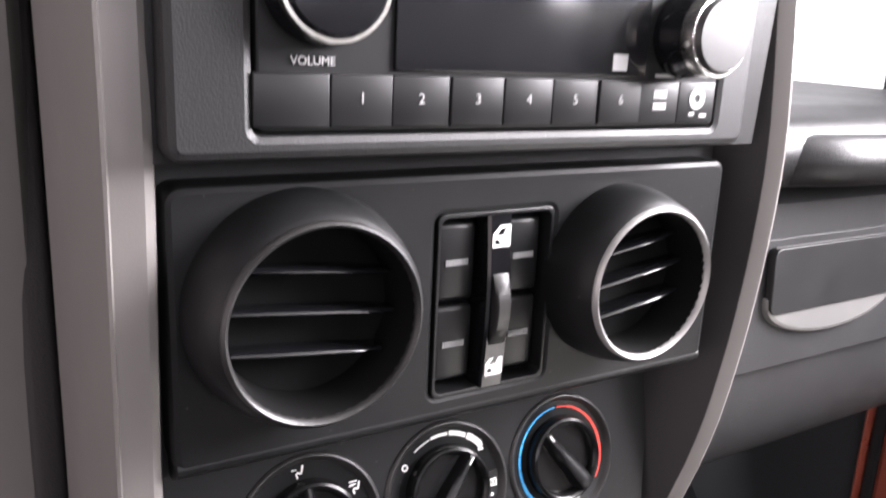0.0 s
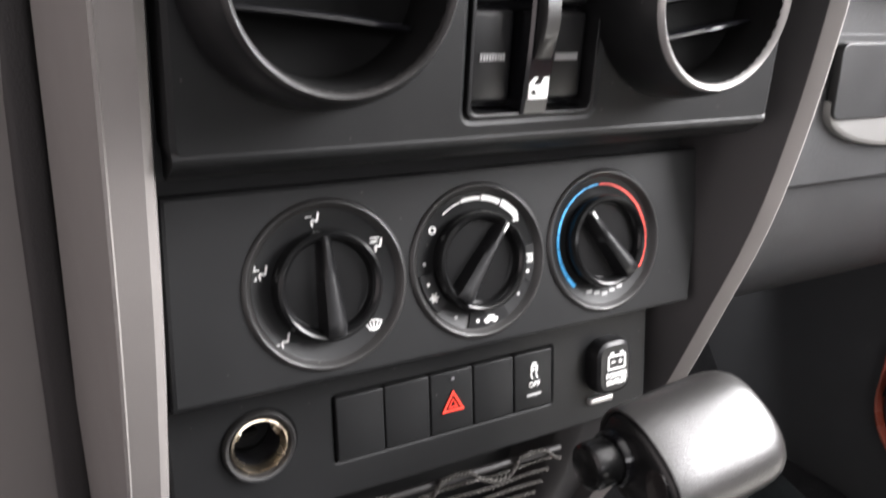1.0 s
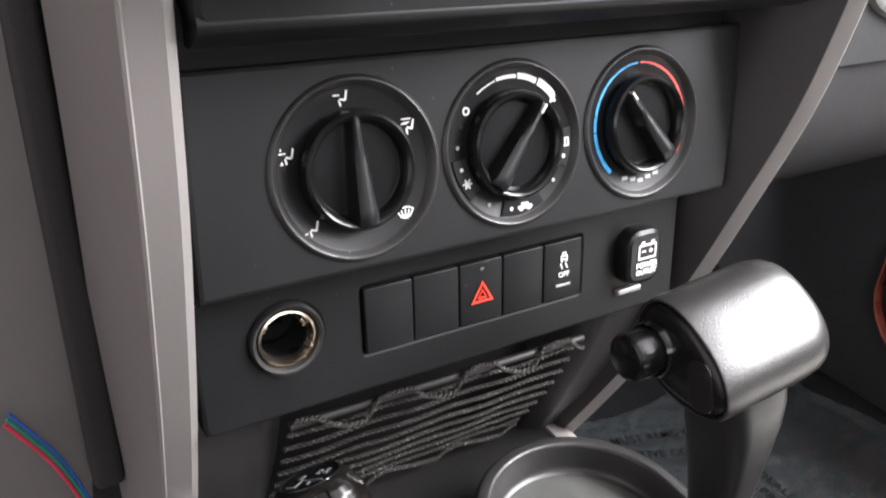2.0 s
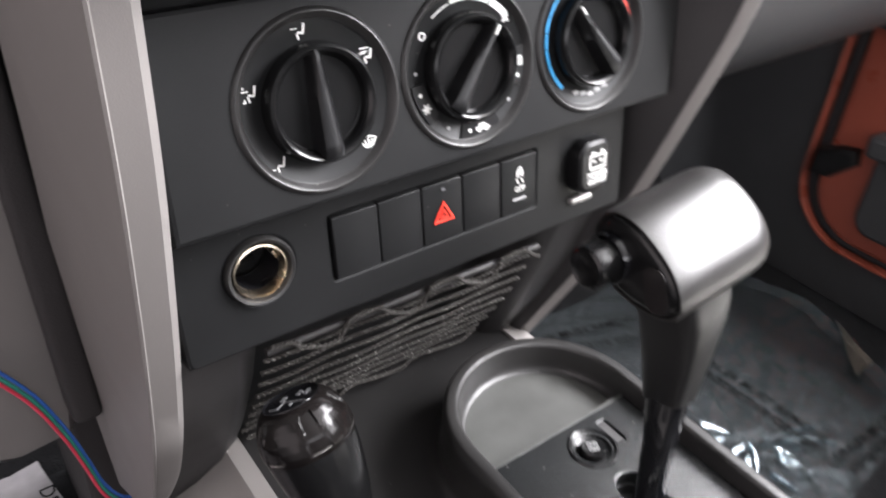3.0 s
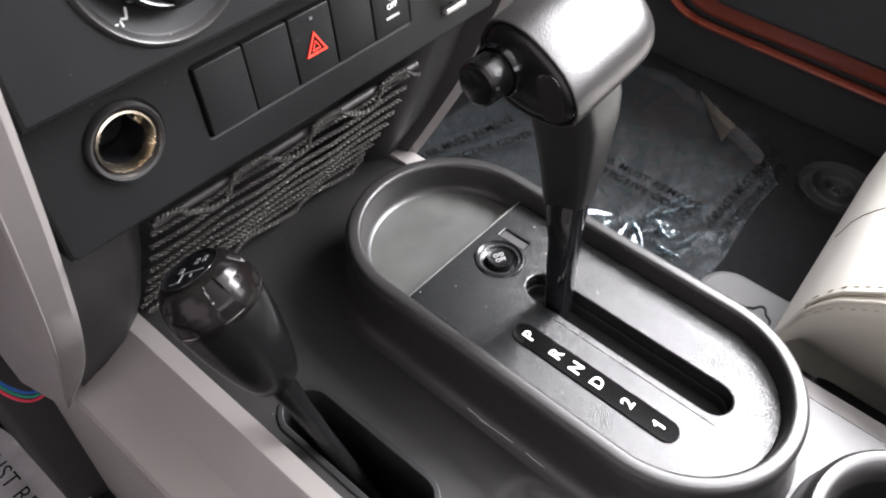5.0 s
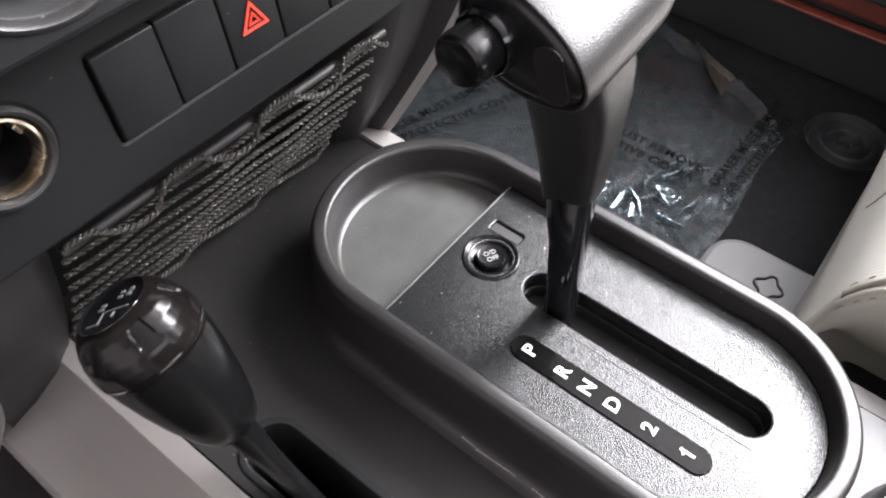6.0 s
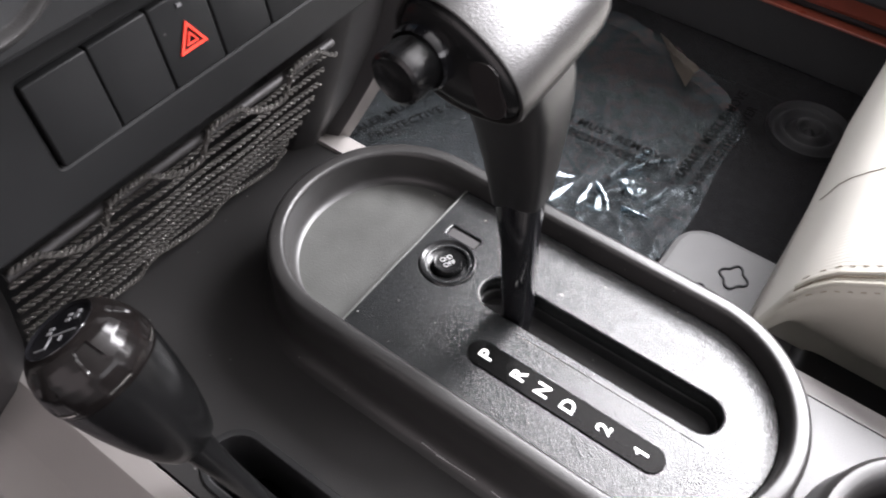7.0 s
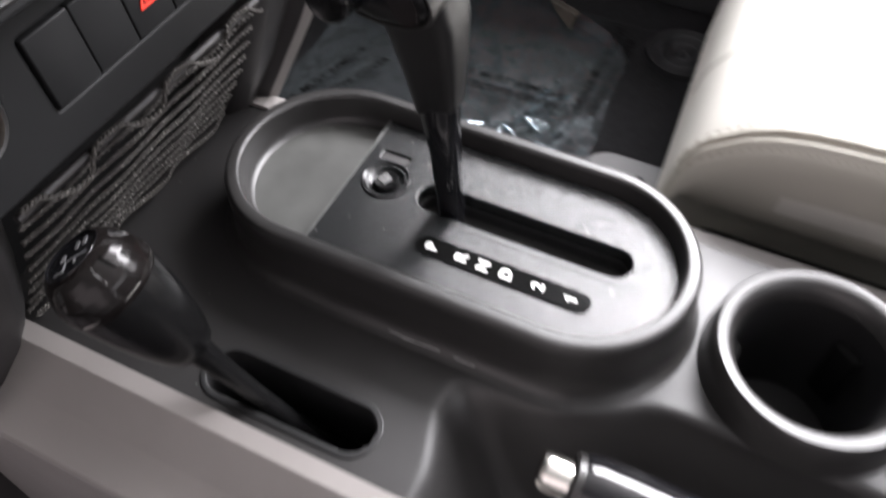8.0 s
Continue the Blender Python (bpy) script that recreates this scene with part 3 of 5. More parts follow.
def heater_dial(u, kind):
    m = MH @ Matrix.Translation((u, 0, 0))
    bezel = part("dial_bezel", lathe(m, [(0.0290, -0.0012), (0.0287, -0.0014), (0.0, -0.0014)], 72), PANEL, stack, "round black sunken heater dial bezel")
    part("bezel_ring", lathe(m, [(0.0330, 0.0002), (0.0322, 0.0012), (0.0314, 0.0014), (0.0306, 0.0009), (0.0296, -0.0008), (0.0289, -0.0013)], 72), RIM, bezel, "satin sloping rim")
    m2 = m @ Matrix.Translation((0, 0, -0.0014))
    turn = {"mode": 2, "fan": -38, "heat": 38}[kind]
    dial = part("dial", lathe(m2, [(0.0216, 0.0), (0.0214, 0.0042), (0.0207, 0.0060), (0.0196, 0.0066), (0.0184, 0.0060), (0.0172, 0.0040), (0.0166, 0.0016), (0.0, 0.0014)], 72), SATINBUTTON, bezel, "gloss black turning knob with a raised grip")
    g = m2 @ pose(0, 0, 0, 0, 0, turn)
    loops = []
    for v in np.linspace(-0.0190, 0.0200, 16):
        k = (v + 0.0190) / 0.0390
        w, h = 0.0052 - 0.0030 * k, 0.0094 - 0.0020 * k
        if abs(k - 0.5) > 0.46:
            h -= 0.0015
        loops.append([g @ Vector(p) for p in ((-w * 1.2, v, 0.0012), (-w * 0.85, v, h - 0.0012), (-w * 0.4, v, h), (w * 0.1, v, h), (w * 0.6, v, h - 0.0014), (w * 1.2, v, 0.0012))])
    part("grip", loft(loops), SWITCH, dial)
    if kind != "mode":
        part("pointer", bars(g @ Matrix.Translation((0, 0.0165, 0.0078)), [(-0.0004, 0.0004, -0.002, 0.002)]), WHITE, dial)
    s = m @ Matrix.Translation((0, 0, -0.0013))
    polar = lambda a, r=0.0256: s @ Matrix.Translation((r * math.cos(radians(a)), r * math.sin(radians(a)), 0))  # noqa: E731
    if kind == "mode":
        for a, k in ((96, "seat"), (161, "seat_feet"), (30, "seat_screen"), (224, "feet"), (314, "screen")):
            icon(polar(a) @ Matrix.Scale(0.88, 4), k, WHITE, bezel)
    elif kind == "fan":
        for i in range(4):
            bm = arc_strip(s, 0.0257 - 0.0002 * i, 0.0262 + 0.0006 * i, 126 - 22 * i, 106 - 22 * i)
            part("fan_mark", bm, WHITE, bezel)
        part("mark", arc_strip(polar(144), 0.0010, 0.0016, 0, 359, n=16), WHITE, bezel)
        icon(polar(38), "fan", WHITE, bezel)
        for a0, a1, kinds in ((186, 222, ((195, "dot"), (209, "snow"))), (255, 298, ((264, "dot"), (279, "car"))), (334, 368, ((342, "dot"), (355, "grid")))):
            key = part("push_key", arc_strip(s, 0.0224, 0.0284, a0, a1, 0.0006, 14), SWITCH, bezel, "gloss black push key with a white symbol")
            for a, k in kinds:
                icon(polar(a) @ Matrix.Translation((0, 0, 0.0005)), k, WHITE, key)
        for a in (176, 240, 318):
            icon(polar(a), "dot", FADED, bezel)
    else:
        for i in range(9):
            a, b = 93 + 15 * i, 90 - 14 * i
            part("cold_mark", arc_strip(s, 0.0256 - 0.00010 * i, 0.0262 + 0.00005 * i, a, a + 14), BLUE, bezel, "blue scale mark" if i == 0 else "")
            part("hot_mark", arc_strip(s, 0.0256 - 0.00010 * i, 0.0262 + 0.00005 * i, b, b - 13.2), RED, bezel, "red scale mark" if i == 0 else "")
        part("scale_print", bars(s, [(-0.0112 + i * 0.0045, -0.0080 + i * 0.0045, -0.0256 + abs(i - 2) * 0.0011, -0.0240 + abs(i - 2) * 0.0011) for i in range(5)]), FADED, bezel)


for kind, u in DIALS:
    heater_dial(u, kind)

# switch panel
ML = facing(-0.029, 0.107, 0.131, LO)
BANK = rounded(-0.0541, 0.0572, -0.0132, 0.0158, 0.0012, 3)
SOCKET = circle(-0.0855, 0.003, 0.0143)
part("switch_panel", plate(ML, rounded(-0.120, 0.118, -0.0300, 0.0290, 0.004), [BANK, SOCKET], z0=-0.020, z1=0.0, c=0.0015), PANEL, stack)
part("switch_panel_lip", extrude_x([(0.1035, 0.1025), (0.1050, 0.1002), (0.128, 0.0955), (0.128, 0.1035)], -0.148, 0.085), DARK, stack)


def switch_row():
    for i in range(5):
        x0 = -0.0538 + i * 0.02215
        sw = part("push_switch", block(x0 + 0.0003, x0 + 0.0218, -0.0128, 0.0154, -0.012, 0.0010 if i else 0.0014, 0.0007, ML), PANEL, stack, ("blank black switch cover", "blank black switch cover", "black hazard switch with a red triangle", "blank black switch cover", "black stability control switch")[i])
        c = ML @ Matrix.Translation((x0 + 0.0112, 0.001, 0.0013))
        if i == 2:
            for r, w in ((0.0066, 0.00085), (0.0028, 0.00045)):
                bm = bmesh.new()
                tri = lambda q: [(q * math.cos(radians(a)), q * math.sin(radians(a)) - 0.001) for a in (90, 210, 330)]  # noqa: E731
                for s, z in ((tri(r), 0.0004),):
                    plate(c, s, [tri(r - 2 * w)], z0=-0.0002, z1=z, c=0.0, bm=bm, under=False)
                part("hazard_triangle", bm, RED, sw, "red outlined triangle")
            part("lamp", bars(c, [(-0.0008, 0.0008, 0.0105, 0.0116)]), DULL, sw)
        if i == 4:
            bm = bars(c, [(-0.0019, 0.0019, 0.0056, 0.0061), (-0.0019, -0.0014, 0.0061, 0.0076), (0.0014, 0.0019, 0.0061, 0.0076), (-0.0014, 0.0014, 0.0072, 0.0076), (-0.0011, -0.0006, 0.0076, 0.0092), (0.0006, 0.0011, 0.0076, 0.0092), (-0.0006, 0.0006, 0.0088, 0.0092), (-0.0018, -0.0009, 0.0046, 0.0056), (0.0009, 0.0018, 0.0046, 0.0056)])
            for dx in (-0.0014, 0.0014):
                bars(c @ Matrix.Translation((dx, 0.0026, 0)) @ pose(0, 0, 0, 0, 0, 25), [(-0.0003, 0.0003, -0.0014, 0.0014)], bm=bm)
            part("symbol", bm, WHITE, sw)
            part("letters", words("OFF", 0.0036, c @ Matrix.Translation((0, -0.0016, 0.0003))), WHITE, sw)
            part("lamp", bars(c, [(-0.0040, 0.0040, -0.0072, -0.0062)]), FADED, sw)


switch_row()


def lighter_socket():
    m = ML @ Matrix.Translation((-0.0855, 0.003, 0)) @ Matrix.Diagonal((0.90, 0.90, 1, 1))
    s = part("lighter_socket", lathe(m, [(0.0160, -0.004), (0.0162, 0.0012), (0.0152, 0.0024), (0.0140, 0.0020), (0.0128, -0.0006)]), RIM, stack, "open 12 volt lighter socket with a warm metal ring")
    part("metal_ring", lathe(m, [(0.0129, -0.0012), (0.0126, 0.0010), (0.0117, 0.0013), (0.0108, -0.0008), (0.0105, -0.0040)]), BRASS, s, "bright worn metal ring")
    part("socket_wall", lathe(m, [(0.0105, -0.0036), (0.0104, -0.018)]), GLOSS, s)
    part("socket_well", lathe(m, [(0.0105, -0.017), (0.0100, -0.019), (0.0, -0.019)]), BLACK, s)
    for a in (25, 150):
        g = m @ pose(0, 0, 0, 0, 0, a)
        part("contact", block(0.0088, 0.0103, -0.0018, 0.0018, -0.015, -0.002, 0.0004, g), BRASS, s)
    part("centre_contact", block(-0.0035, 0.0035, -0.0012, 0.0012, -0.019, -0.012, 0.0005, m), BLACK, s)


lighter_socket()


def power_outlet():
    m = ML @ Matrix.Translation((0.090, 0.0005, 0)) @ Matrix.Diagonal((0.92, 0.88, 1, 1))
    cap = part("power_outlet_cap", plate(m, rounded(-0.0125, 0.0125, -0.016, 0.016, 0.009, 8), z0=0.0, z1=0.008, c=0.003), SWITCH, stack, "black power outlet cap with white print")
    t = m @ Matrix.Translation((0.001, 0, 0.0081))
    bm = bars(t, [(-0.0062, -0.0052, -0.001, 0.0075), (0.0052, 0.0062, -0.001, 0.0075), (-0.0062, 0.0062, -0.001, 0.0), (-0.0062, 0.0062, 0.0065, 0.0075), (-0.0045, -0.0022, 0.0075, 0.0092), (0.0022, 0.0045, 0.0075, 0.0092), (-0.0036, -0.0012, 0.0030, 0.0038), (0.0012, 0.0036, 0.0030, 0.0038), (0.0020, 0.0028, 0.0022, 0.0046)])
    part("battery_symbol", bm, WHITE, cap)
    part("letters", words("POWER", 0.0042, t @ Matrix.Translation((0, -0.0045, 0.0002)), bold=0.00014), WHITE, cap)
    part("letters", words("OUTLET", 0.0038, t @ Matrix.Translation((0, -0.0085, 0.0002)), bold=0.00014), WHITE, cap)
    part("latch", block(-0.0115, 0.0045, -0.0225, -0.0190, -0.002, 0.003, 0.001, m), SILVER, cap, "satin silver latch")


power_outlet()


def stack_foot(x0, x1, name):
    loops = []
    for y, z, d in ((0.1165, 0.0995, 0.0), (0.1190, 0.090, 0.001), (0.1310, 0.05, 0.003), (0.1470, 0.0105, 0.006), (0.1630, -0.02, 0.0085), (0.1730, -0.045, 0.010), (0.1790, -0.070, 0.011)):
        s = 1 if x0 < 0 else -1
        inner, outer = (x1, x0) if x0 < 0 else (x0, x1)
        inner -= s * d * (0.25 if x0 < 0 else 1.0)
        loops.append([(outer, y, z), (inner - s * 0.0125, y - 0.001, z), (inner - s * 0.0105, y - 0.0003, z), (inner - s * 0.0018, y + 0.0050, z), (inner, y + 0.0075, z), (inner, 0.26, z), (outer, 0.26, z)])
    part(name, loft(loops), CHEEK, stack)


stack_foot(-0.152, -0.1105, "foot_panel")
stack_foot(0.051, 0.0905, "foot_panel")


# radio
def car_radio():
    y = 0.052
    m = facing(0, y, 0)
    surround = part("radio_surround", plate(m, rounded(-0.150, 0.086, 0.3635, 0.50, 0.005), [rounded(-0.1250, 0.0668, 0.3715, 0.47, 0.002, 3)], z0=-0.02, z1=0.0, c=0.003), DARK)
    tagged(surround, "satin charcoal frame around the car radio", "radio frame")
    radio = thing("car_radio", (-0.029, y, 0.372), "black car radio with numbered preset buttons and two knobs", "car radio")
    part("faceplate", plate(m, rounded(-0.1245, 0.0663, 0.372, 0.4695, 0.002, 3), z0=-0.015, z1=-0.0005, c=0.001), PANEL, radio)
    part("display", plate(m, rounded(-0.0810, 0.0250, 0.3905, 0.462, 0.001, 2), z0=-0.001, z1=0.0008, c=0.0004), GLOSS, radio, "gloss black display window")
    xs = [-0.1140, -0.0916, -0.0709, -0.0494, -0.0284, -0.0077, 0.0141, 0.0340, 0.0547]
    for i, x in enumerate(xs):
        w = 0.0106 if i else 0.0120
        b = part("preset_button", block(x - w + 0.0003, x + w - 0.0003, 0.3733, 0.3890, -0.004, 0.0004, 0.0005, m), SWITCH, radio)
        t = m @ Matrix.Translation((x, 0.3818, 0.0005))
        if 1 <= i <= 6:
            part("letters", words(str(i), 0.0048, t), FADED, b)
        elif i == 7:
            part("print", bars(t, [(-0.0035, 0.0035, 0.0008, 0.0040), (-0.0035, 0.0035, -0.0035, -0.0008)]), FADED, b)
        elif i == 8:
            part("print", arc_strip(t @ Matrix.Translation((0, 0.001, 0)), 0.0016, 0.0044, 0, 359, n=24), FADED, b)
            part("print", bars(t, [(-0.004, -0.001, -0.0058, -0.0045), (0.002, 0.006, -0.0065, -0.0050)]), FADED, b)
    part("letters", words("VOLUME", 0.0036, m @ Matrix.Translation((-0.1075, 0.3925, 0.0001))), FADED, radio)
    part("print", bars(m, [(0.031, 0.050, 0.3905, 0.3918)]), FADED, radio)
    part("print", bars(m @ Matrix.Translation((0, 0, 0.0009)), [(0.0080, 0.0150, 0.3925, 0.3985)]), FADED, radio)
    for x, z, r, h in ((-0.1045, 0.4150, 0.0172, 0.012), (0.0440, 0.4065, 0.0150, 0.020)):
        k = part("knob", lathe(m @ Matrix.Translation((x, z, 0)), [(r * 1.08, 0), (r * 1.05, h * 0.35), (r, h * 0.5), (r, h * 0.62)]), GLOSS, radio, "round volume or tuning knob")
        part("knob_ring", lathe(m @ Matrix.Translation((x, z, 0)), [(r, h * 0.6), (r * 1.03, h * 0.75), (r, h * 0.9), (r * 0.9, h * 0.9)]), CHROME, k)
        part("knob_face", lathe(m @ Matrix.Translation((x, z, 0)), [(r * 0.93, h * 0.9), (r * 0.85, h), (0, h * 1.02)]), RIM if x > 0 else GLOSS, k)


car_radio()


# cargo net below the switches
def cargo_net():
    net = thing("cargo_net", (-0.03, 0.12, -0.02), "black flecked elastic cargo net stretched on a rod", "cargo net")
    x0, x1 = -0.1105, 0.0500
    top = lambda x: Vector((x, 0.1205, 0.0792 - 0.0025 * (x - x0) / (x1 - x0)))  # noqa: E731
    low = lambda x: Vector((x, 0.1690, -0.0185))  # noqa: E731
    part("rod", tube([top(x0), top(x1)], 0.0021, 10), CHEEK, net, "thin grey rod")
    count = 8
    for r in range(count):
        s = 0.09 + 0.84 * r / (count - 1)
        rope = bmesh.new()
        for k in (0, 1):
            pts = []
            for i in range(261):
                x = x0 - 0.0015 * s + (x1 - x0 + 0.004 * s) * i / 260
                p = top(x).lerp(low(x), s)
                w = 2 * math.pi * x / 0.0058 + math.pi * k + 1.3 * r
                sag = 0.0004 * noise.noise((x * 40, r * 3.0, 0)) + 0.0004 * math.sin(x * 120 + r * 0.4)
                p += Vector((0, -0.45, -0.9)) * (0.00066 * math.sin(w) + sag)
                p += Vector((0, -0.9, 0.45)) * (0.005 * math.sin(math.pi * s) + 0.00066 * math.cos(w))
                pts.append(p)
            tube(pts, 0.00068, 6, rope)
        part("cord", rope, CORD, net)
    waves = (([(0.0, -0.0060), (0.10, 0.0036), (0.24, 0.0046), (0.50, 0.0030), (0.66, -0.0030), (0.86, -0.0066), (1.0, -0.0060)], 0.0, 0.0460), ([(0.0, 0.0), (0.25, -0.0030), (0.5, -0.0046), (0.62, -0.0006), (0.8, 0.0016), (1.0, 0.0)], 0.955, 0.0460))
    for table, s, pitch in waves:
        rope = bmesh.new()
        for k in (0, 1):
            pts = []
            for i in range(301):
                x = x0 + (x1 - x0) * i / 300
                u = ((x - x0) / pitch + 0.25) % 1.0
                w = 2 * math.pi * i / 9 + math.pi * k
                d = soft_wave(table, u)
                p = top(x).lerp(low(x), s) + Vector((0.0010 * math.sin(6.283 * u), -0.0034 - 0.0006 * math.cos(6.283 * u), d))
                pts.append(p + Vector((0, -0.0007 * math.cos(w), 0.0007 * math.sin(w))))
            tube(pts, 0.00082, 6, rope)
        part("cord", rope, CORD, net, "looped edge cord")


def soft_wave(table, u):
    """A repeating table of (0 to 1, value), rounded off at its corners."""
    return sum(lerp_table(table, (u + 0.012 * k) % 1.0) for k in range(-3, 4)) / 7


cargo_net()

# ---- floor console ----
KRAFT = material("brownish paper", (0.085, 0.073, 0.060), 0.6, mottle=0.4, mottle_size=0.01)
GREYDARK = material("worn grey plastic", (0.16, 0.16, 0.16), 0.55, grain=0.3)
CX, DZ = 0.0245, -0.028


def base_surface():
    """The moulded console top: level round the bezel, the slot and the cup holder, and sunk between them."""
    def box(x, y, x0, x1, y0, y1, r):
        dx, dy = max(x0 + r - x, x - x1 + r, 0.0), max(y0 + r - y, y - y1 + r, 0.0)
        return math.hypot(dx, dy) - r

    def height(x, y):
        oval = math.hypot(x - CX, y - max(-0.0680, min(0.0685, y))) - 0.0660
        slot = 0.55 * box(x, y, -0.14, -0.0760, -0.036, 0.3, 0.026)
        front = 0.5 * box(x, y, -0.2, 0.2, -0.030, 0.4, 0.004)
        rear = box(x, y, -0.0165, 0.2, -0.5, -0.108, 0.006)
        d = -0.005 * math.log(sum(math.exp(-v / 0.005) for v in (oval, slot, front, rear)))
        t = max(0.0, min(1.0, d / 0.026))
        return DZ - 0.0008 - 0.070 * t * t * (3 - 2 * t)

    bm = bmesh.new()
    nx, ny = 98, 250
    rows = [[bm.verts.new((-0.110 + 0.196 * i / nx, -0.30 + 0.50 * j / ny, height(-0.110 + 0.196 * i / nx, -0.30 + 0.50 * j / ny))) for i in range(nx + 1)] for j in range(ny + 1)]
    for a, b in zip(rows, rows[1:]):
        for i in range(nx):
            c = (a[i].co + b[i + 1].co) / 2
            if math.hypot(c.x + 0.0903, c.y - max(-0.0025, min(0.0640, c.y))) < 0.0124 or math.hypot(c.x - 0.029, c.y + 0.187) < 0.044:
                continue
            bm.faces.new((a[i], a[i + 1], b[i + 1], b[i]))
    return bm


def floor_console():
    con = thing("floor_console", (CX, 0.0, -0.25), "charcoal plastic floor console with an oval shifter bezel", "floor console")
    tslot = stadium(-0.0903, -0.0145, 0.0760, 0.0120, 12)
    part("base_top", base_surface(), CONSOLE, con)
    part("base_side", block(-0.109, 0.086, -0.30, 0.20, -0.25, -0.1020, 0.004), DARK, con)
    part("slot_well", plate(FLAT, stadium(-0.0900, -0.024, 0.085, 0.018, 12), z0=-0.0985, z1=-0.0960), BLACK, con)
    part("slot_lip", plate(FLAT, grow(tslot, 0.0032), [tslot], z0=-0.075, z1=DZ + 0.0002, c=0.0006), DARK, con)
    # oval bezel wall
    loops = []
    for r, z in ((0.0448, -0.0078), (0.0464, -0.0072), (0.0478, -0.0060), (0.0487, -0.0040), (0.0492, -0.0010), (0.0496, 0.003), (0.0500, 0.0085), (0.0504, 0.0100), (0.0512, 0.0107), (0.0520, 0.0109), (0.0556, 0.0109), (0.0566, 0.0106), (0.0576, 0.0097), (0.0583, 0.0080), (0.0586, 0.003), (0.0584, -0.010), (0.0588, -0.020), (0.0606, -0.0255), (0.0635, -0.0280), (0.0668, -0.0292), (0.0680, -0.034)):
        loops.append([(x, y, z) for x, y in stadium(CX, -0.0680 - r, 0.0685 + r, r, 32)])
    part("oval_bezel", loft(loops, caps=False), RIM, con, "satin black raised oval rim")
    for k, (y0, y1, z0, z1) in enumerate(((0.006, -0.012, -0.0262, -0.0268), (-0.002, -0.022, -0.0266, -0.0262), (-0.030, -0.041, -0.0264, -0.0266))):
        part("scratch", tube([(CX - 0.0617 - 0.0008 * (k == 1), y0, z0), (CX - 0.0619, (y0 + y1) / 2, (z0 + z1) / 2 - 0.0002), (CX - 0.0617, y1, z1)], 0.00022, 5), FADED, con, "pale scratch" if k == 0 else "")
    # deck plate
    lane = stadium(0.0305, -0.0935, 0.019, 0.0100, 12)
    inner = [p for p in stadium(CX, -0.0680 - 0.0492, 0.0685 + 0.0492, 0.0492, 40) if p[1] < 0.061]
    arc = sorted([p for p in inner if p[1] <= -0.0679], key=lambda p: p[0])
    loop = [(CX + 0.0492, 0.061), (CX - 0.0492, 0.061), *arc]
    button = circle(0.0312, 0.0425, 0.0095, 32)
    key = rounded(0.0455, 0.0512, 0.0375, 0.0535, 0.0006, 2)
    part("deck", plate(FLAT, loop, [stadium(0.0311, -0.0935, 0.0225, 0.0090, 12), button, key], z0=-0.0085, z1=0.0, c=0.0009), DECK, con)
    part("tray", plate(FLAT, [p for p in stadium(CX, 0.0, 0.1175, 0.0490, 32) if p[1] > 0.06] + [(CX - 0.049, 0.052), (CX + 0.049, 0.052)], z0=-0.012, z1=-0.0075, c=0.0005), TRAY, con, "grey textured coin tray")
    part("shift_channel", plate(FLAT, stadium(0.0305, -0.0955, 0.0245, 0.0120, 12), [stadium(0.0311, -0.0930, 0.0215, 0.0085, 12)], z0=-0.062, z1=-0.0090, c=0.0004), DARK, con)
    part("channel_floor", plate(FLAT, stadium(0.0305, -0.0955, 0.0245, 0.0120, 12), z0=-0.040, z1=-0.0160), CONSOLE, con)
    part("key_blank", plate(FLAT, rounded(0.0450, 0.0518, 0.0370, 0.0540, 0.0006, 2), z0=-0.006, z1=-0.0012), CHEEK, con, "worn grey blank")
    part("deck_groove", bars(FLAT, [(0.0178, 0.01794, -0.092, -0.004)], 0.0002), DARK, con, "fine moulded groove")
    # paler tube stands for both the wear and the highlight on this edge
    part("tray_lip", tube([(CX - 0.0488, 0.0612, -0.0006), (CX + 0.0488, 0.0612, -0.0006)], 0.00075, 8), TRAY, con, "thin pale lip for the tray's worn, light-catching edge")
    # overdrive button
    od = part("overdrive_button", lathe(Matrix.Translation((0.0312, 0.0425, 0)), [(0.0137, 0.0), (0.0131, 0.0008), (0.0126, 0.0009), (0.0120, 0.0005), (0.0092, -0.0010), (0.0076, -0.0016), (0.0073, -0.003)]), SATINBUTTON, con, "round black push button with white print")
    part("button_cap", lathe(Matrix.Translation((0.0312, 0.0425, 0)), [(0.0071, -0.003), (0.0070, 0.0006), (0.0063, 0.0015), (0.0053, 0.0012), (0.0, 0.0010)]), SATINBUTTON, od)
    t = Matrix.Translation((0.0312, 0.0425, 0.0013)) @ pose(0, 0, 0, 0, 0, -28)
    part("letters", words("O/D", 0.0034, t @ Matrix.Translation((0, 0.0016, 0))), FADED, od)
    part("letters", words("OFF", 0.0034, t @ Matrix.Translation((0, -0.0018, 0))), FADED, od)
    # gear strip
    strip = part("gear_strip", plate(FLAT, stadium(0.0008, -0.0830, 0.0090, 0.0062, 12), z0=-0.001, z1=0.0007, c=0.0004), STRIP, con, "gloss black strip with white gear letters")
    for ch, y in (("P", 0.0), ("R", -0.0162), ("N", -0.0279), ("D", -0.0400), ("2", -0.0565), ("1", -0.0732)):
        part("letters", words(ch, 0.0086, Matrix.Translation((0.0008, y, 0.0009)), bold=0.00018), WHITE, strip, "white letter " + ch)
    part("letters", block(-0.0017, 0.0004, -0.00045, 0.00045, -0.0002, 0.0002, 0, Matrix.Translation((0.0008, -0.0732, 0.0009)) @ pose(-0.0004, 0.0024, 0, 0, 0, 40)), WHITE, strip)
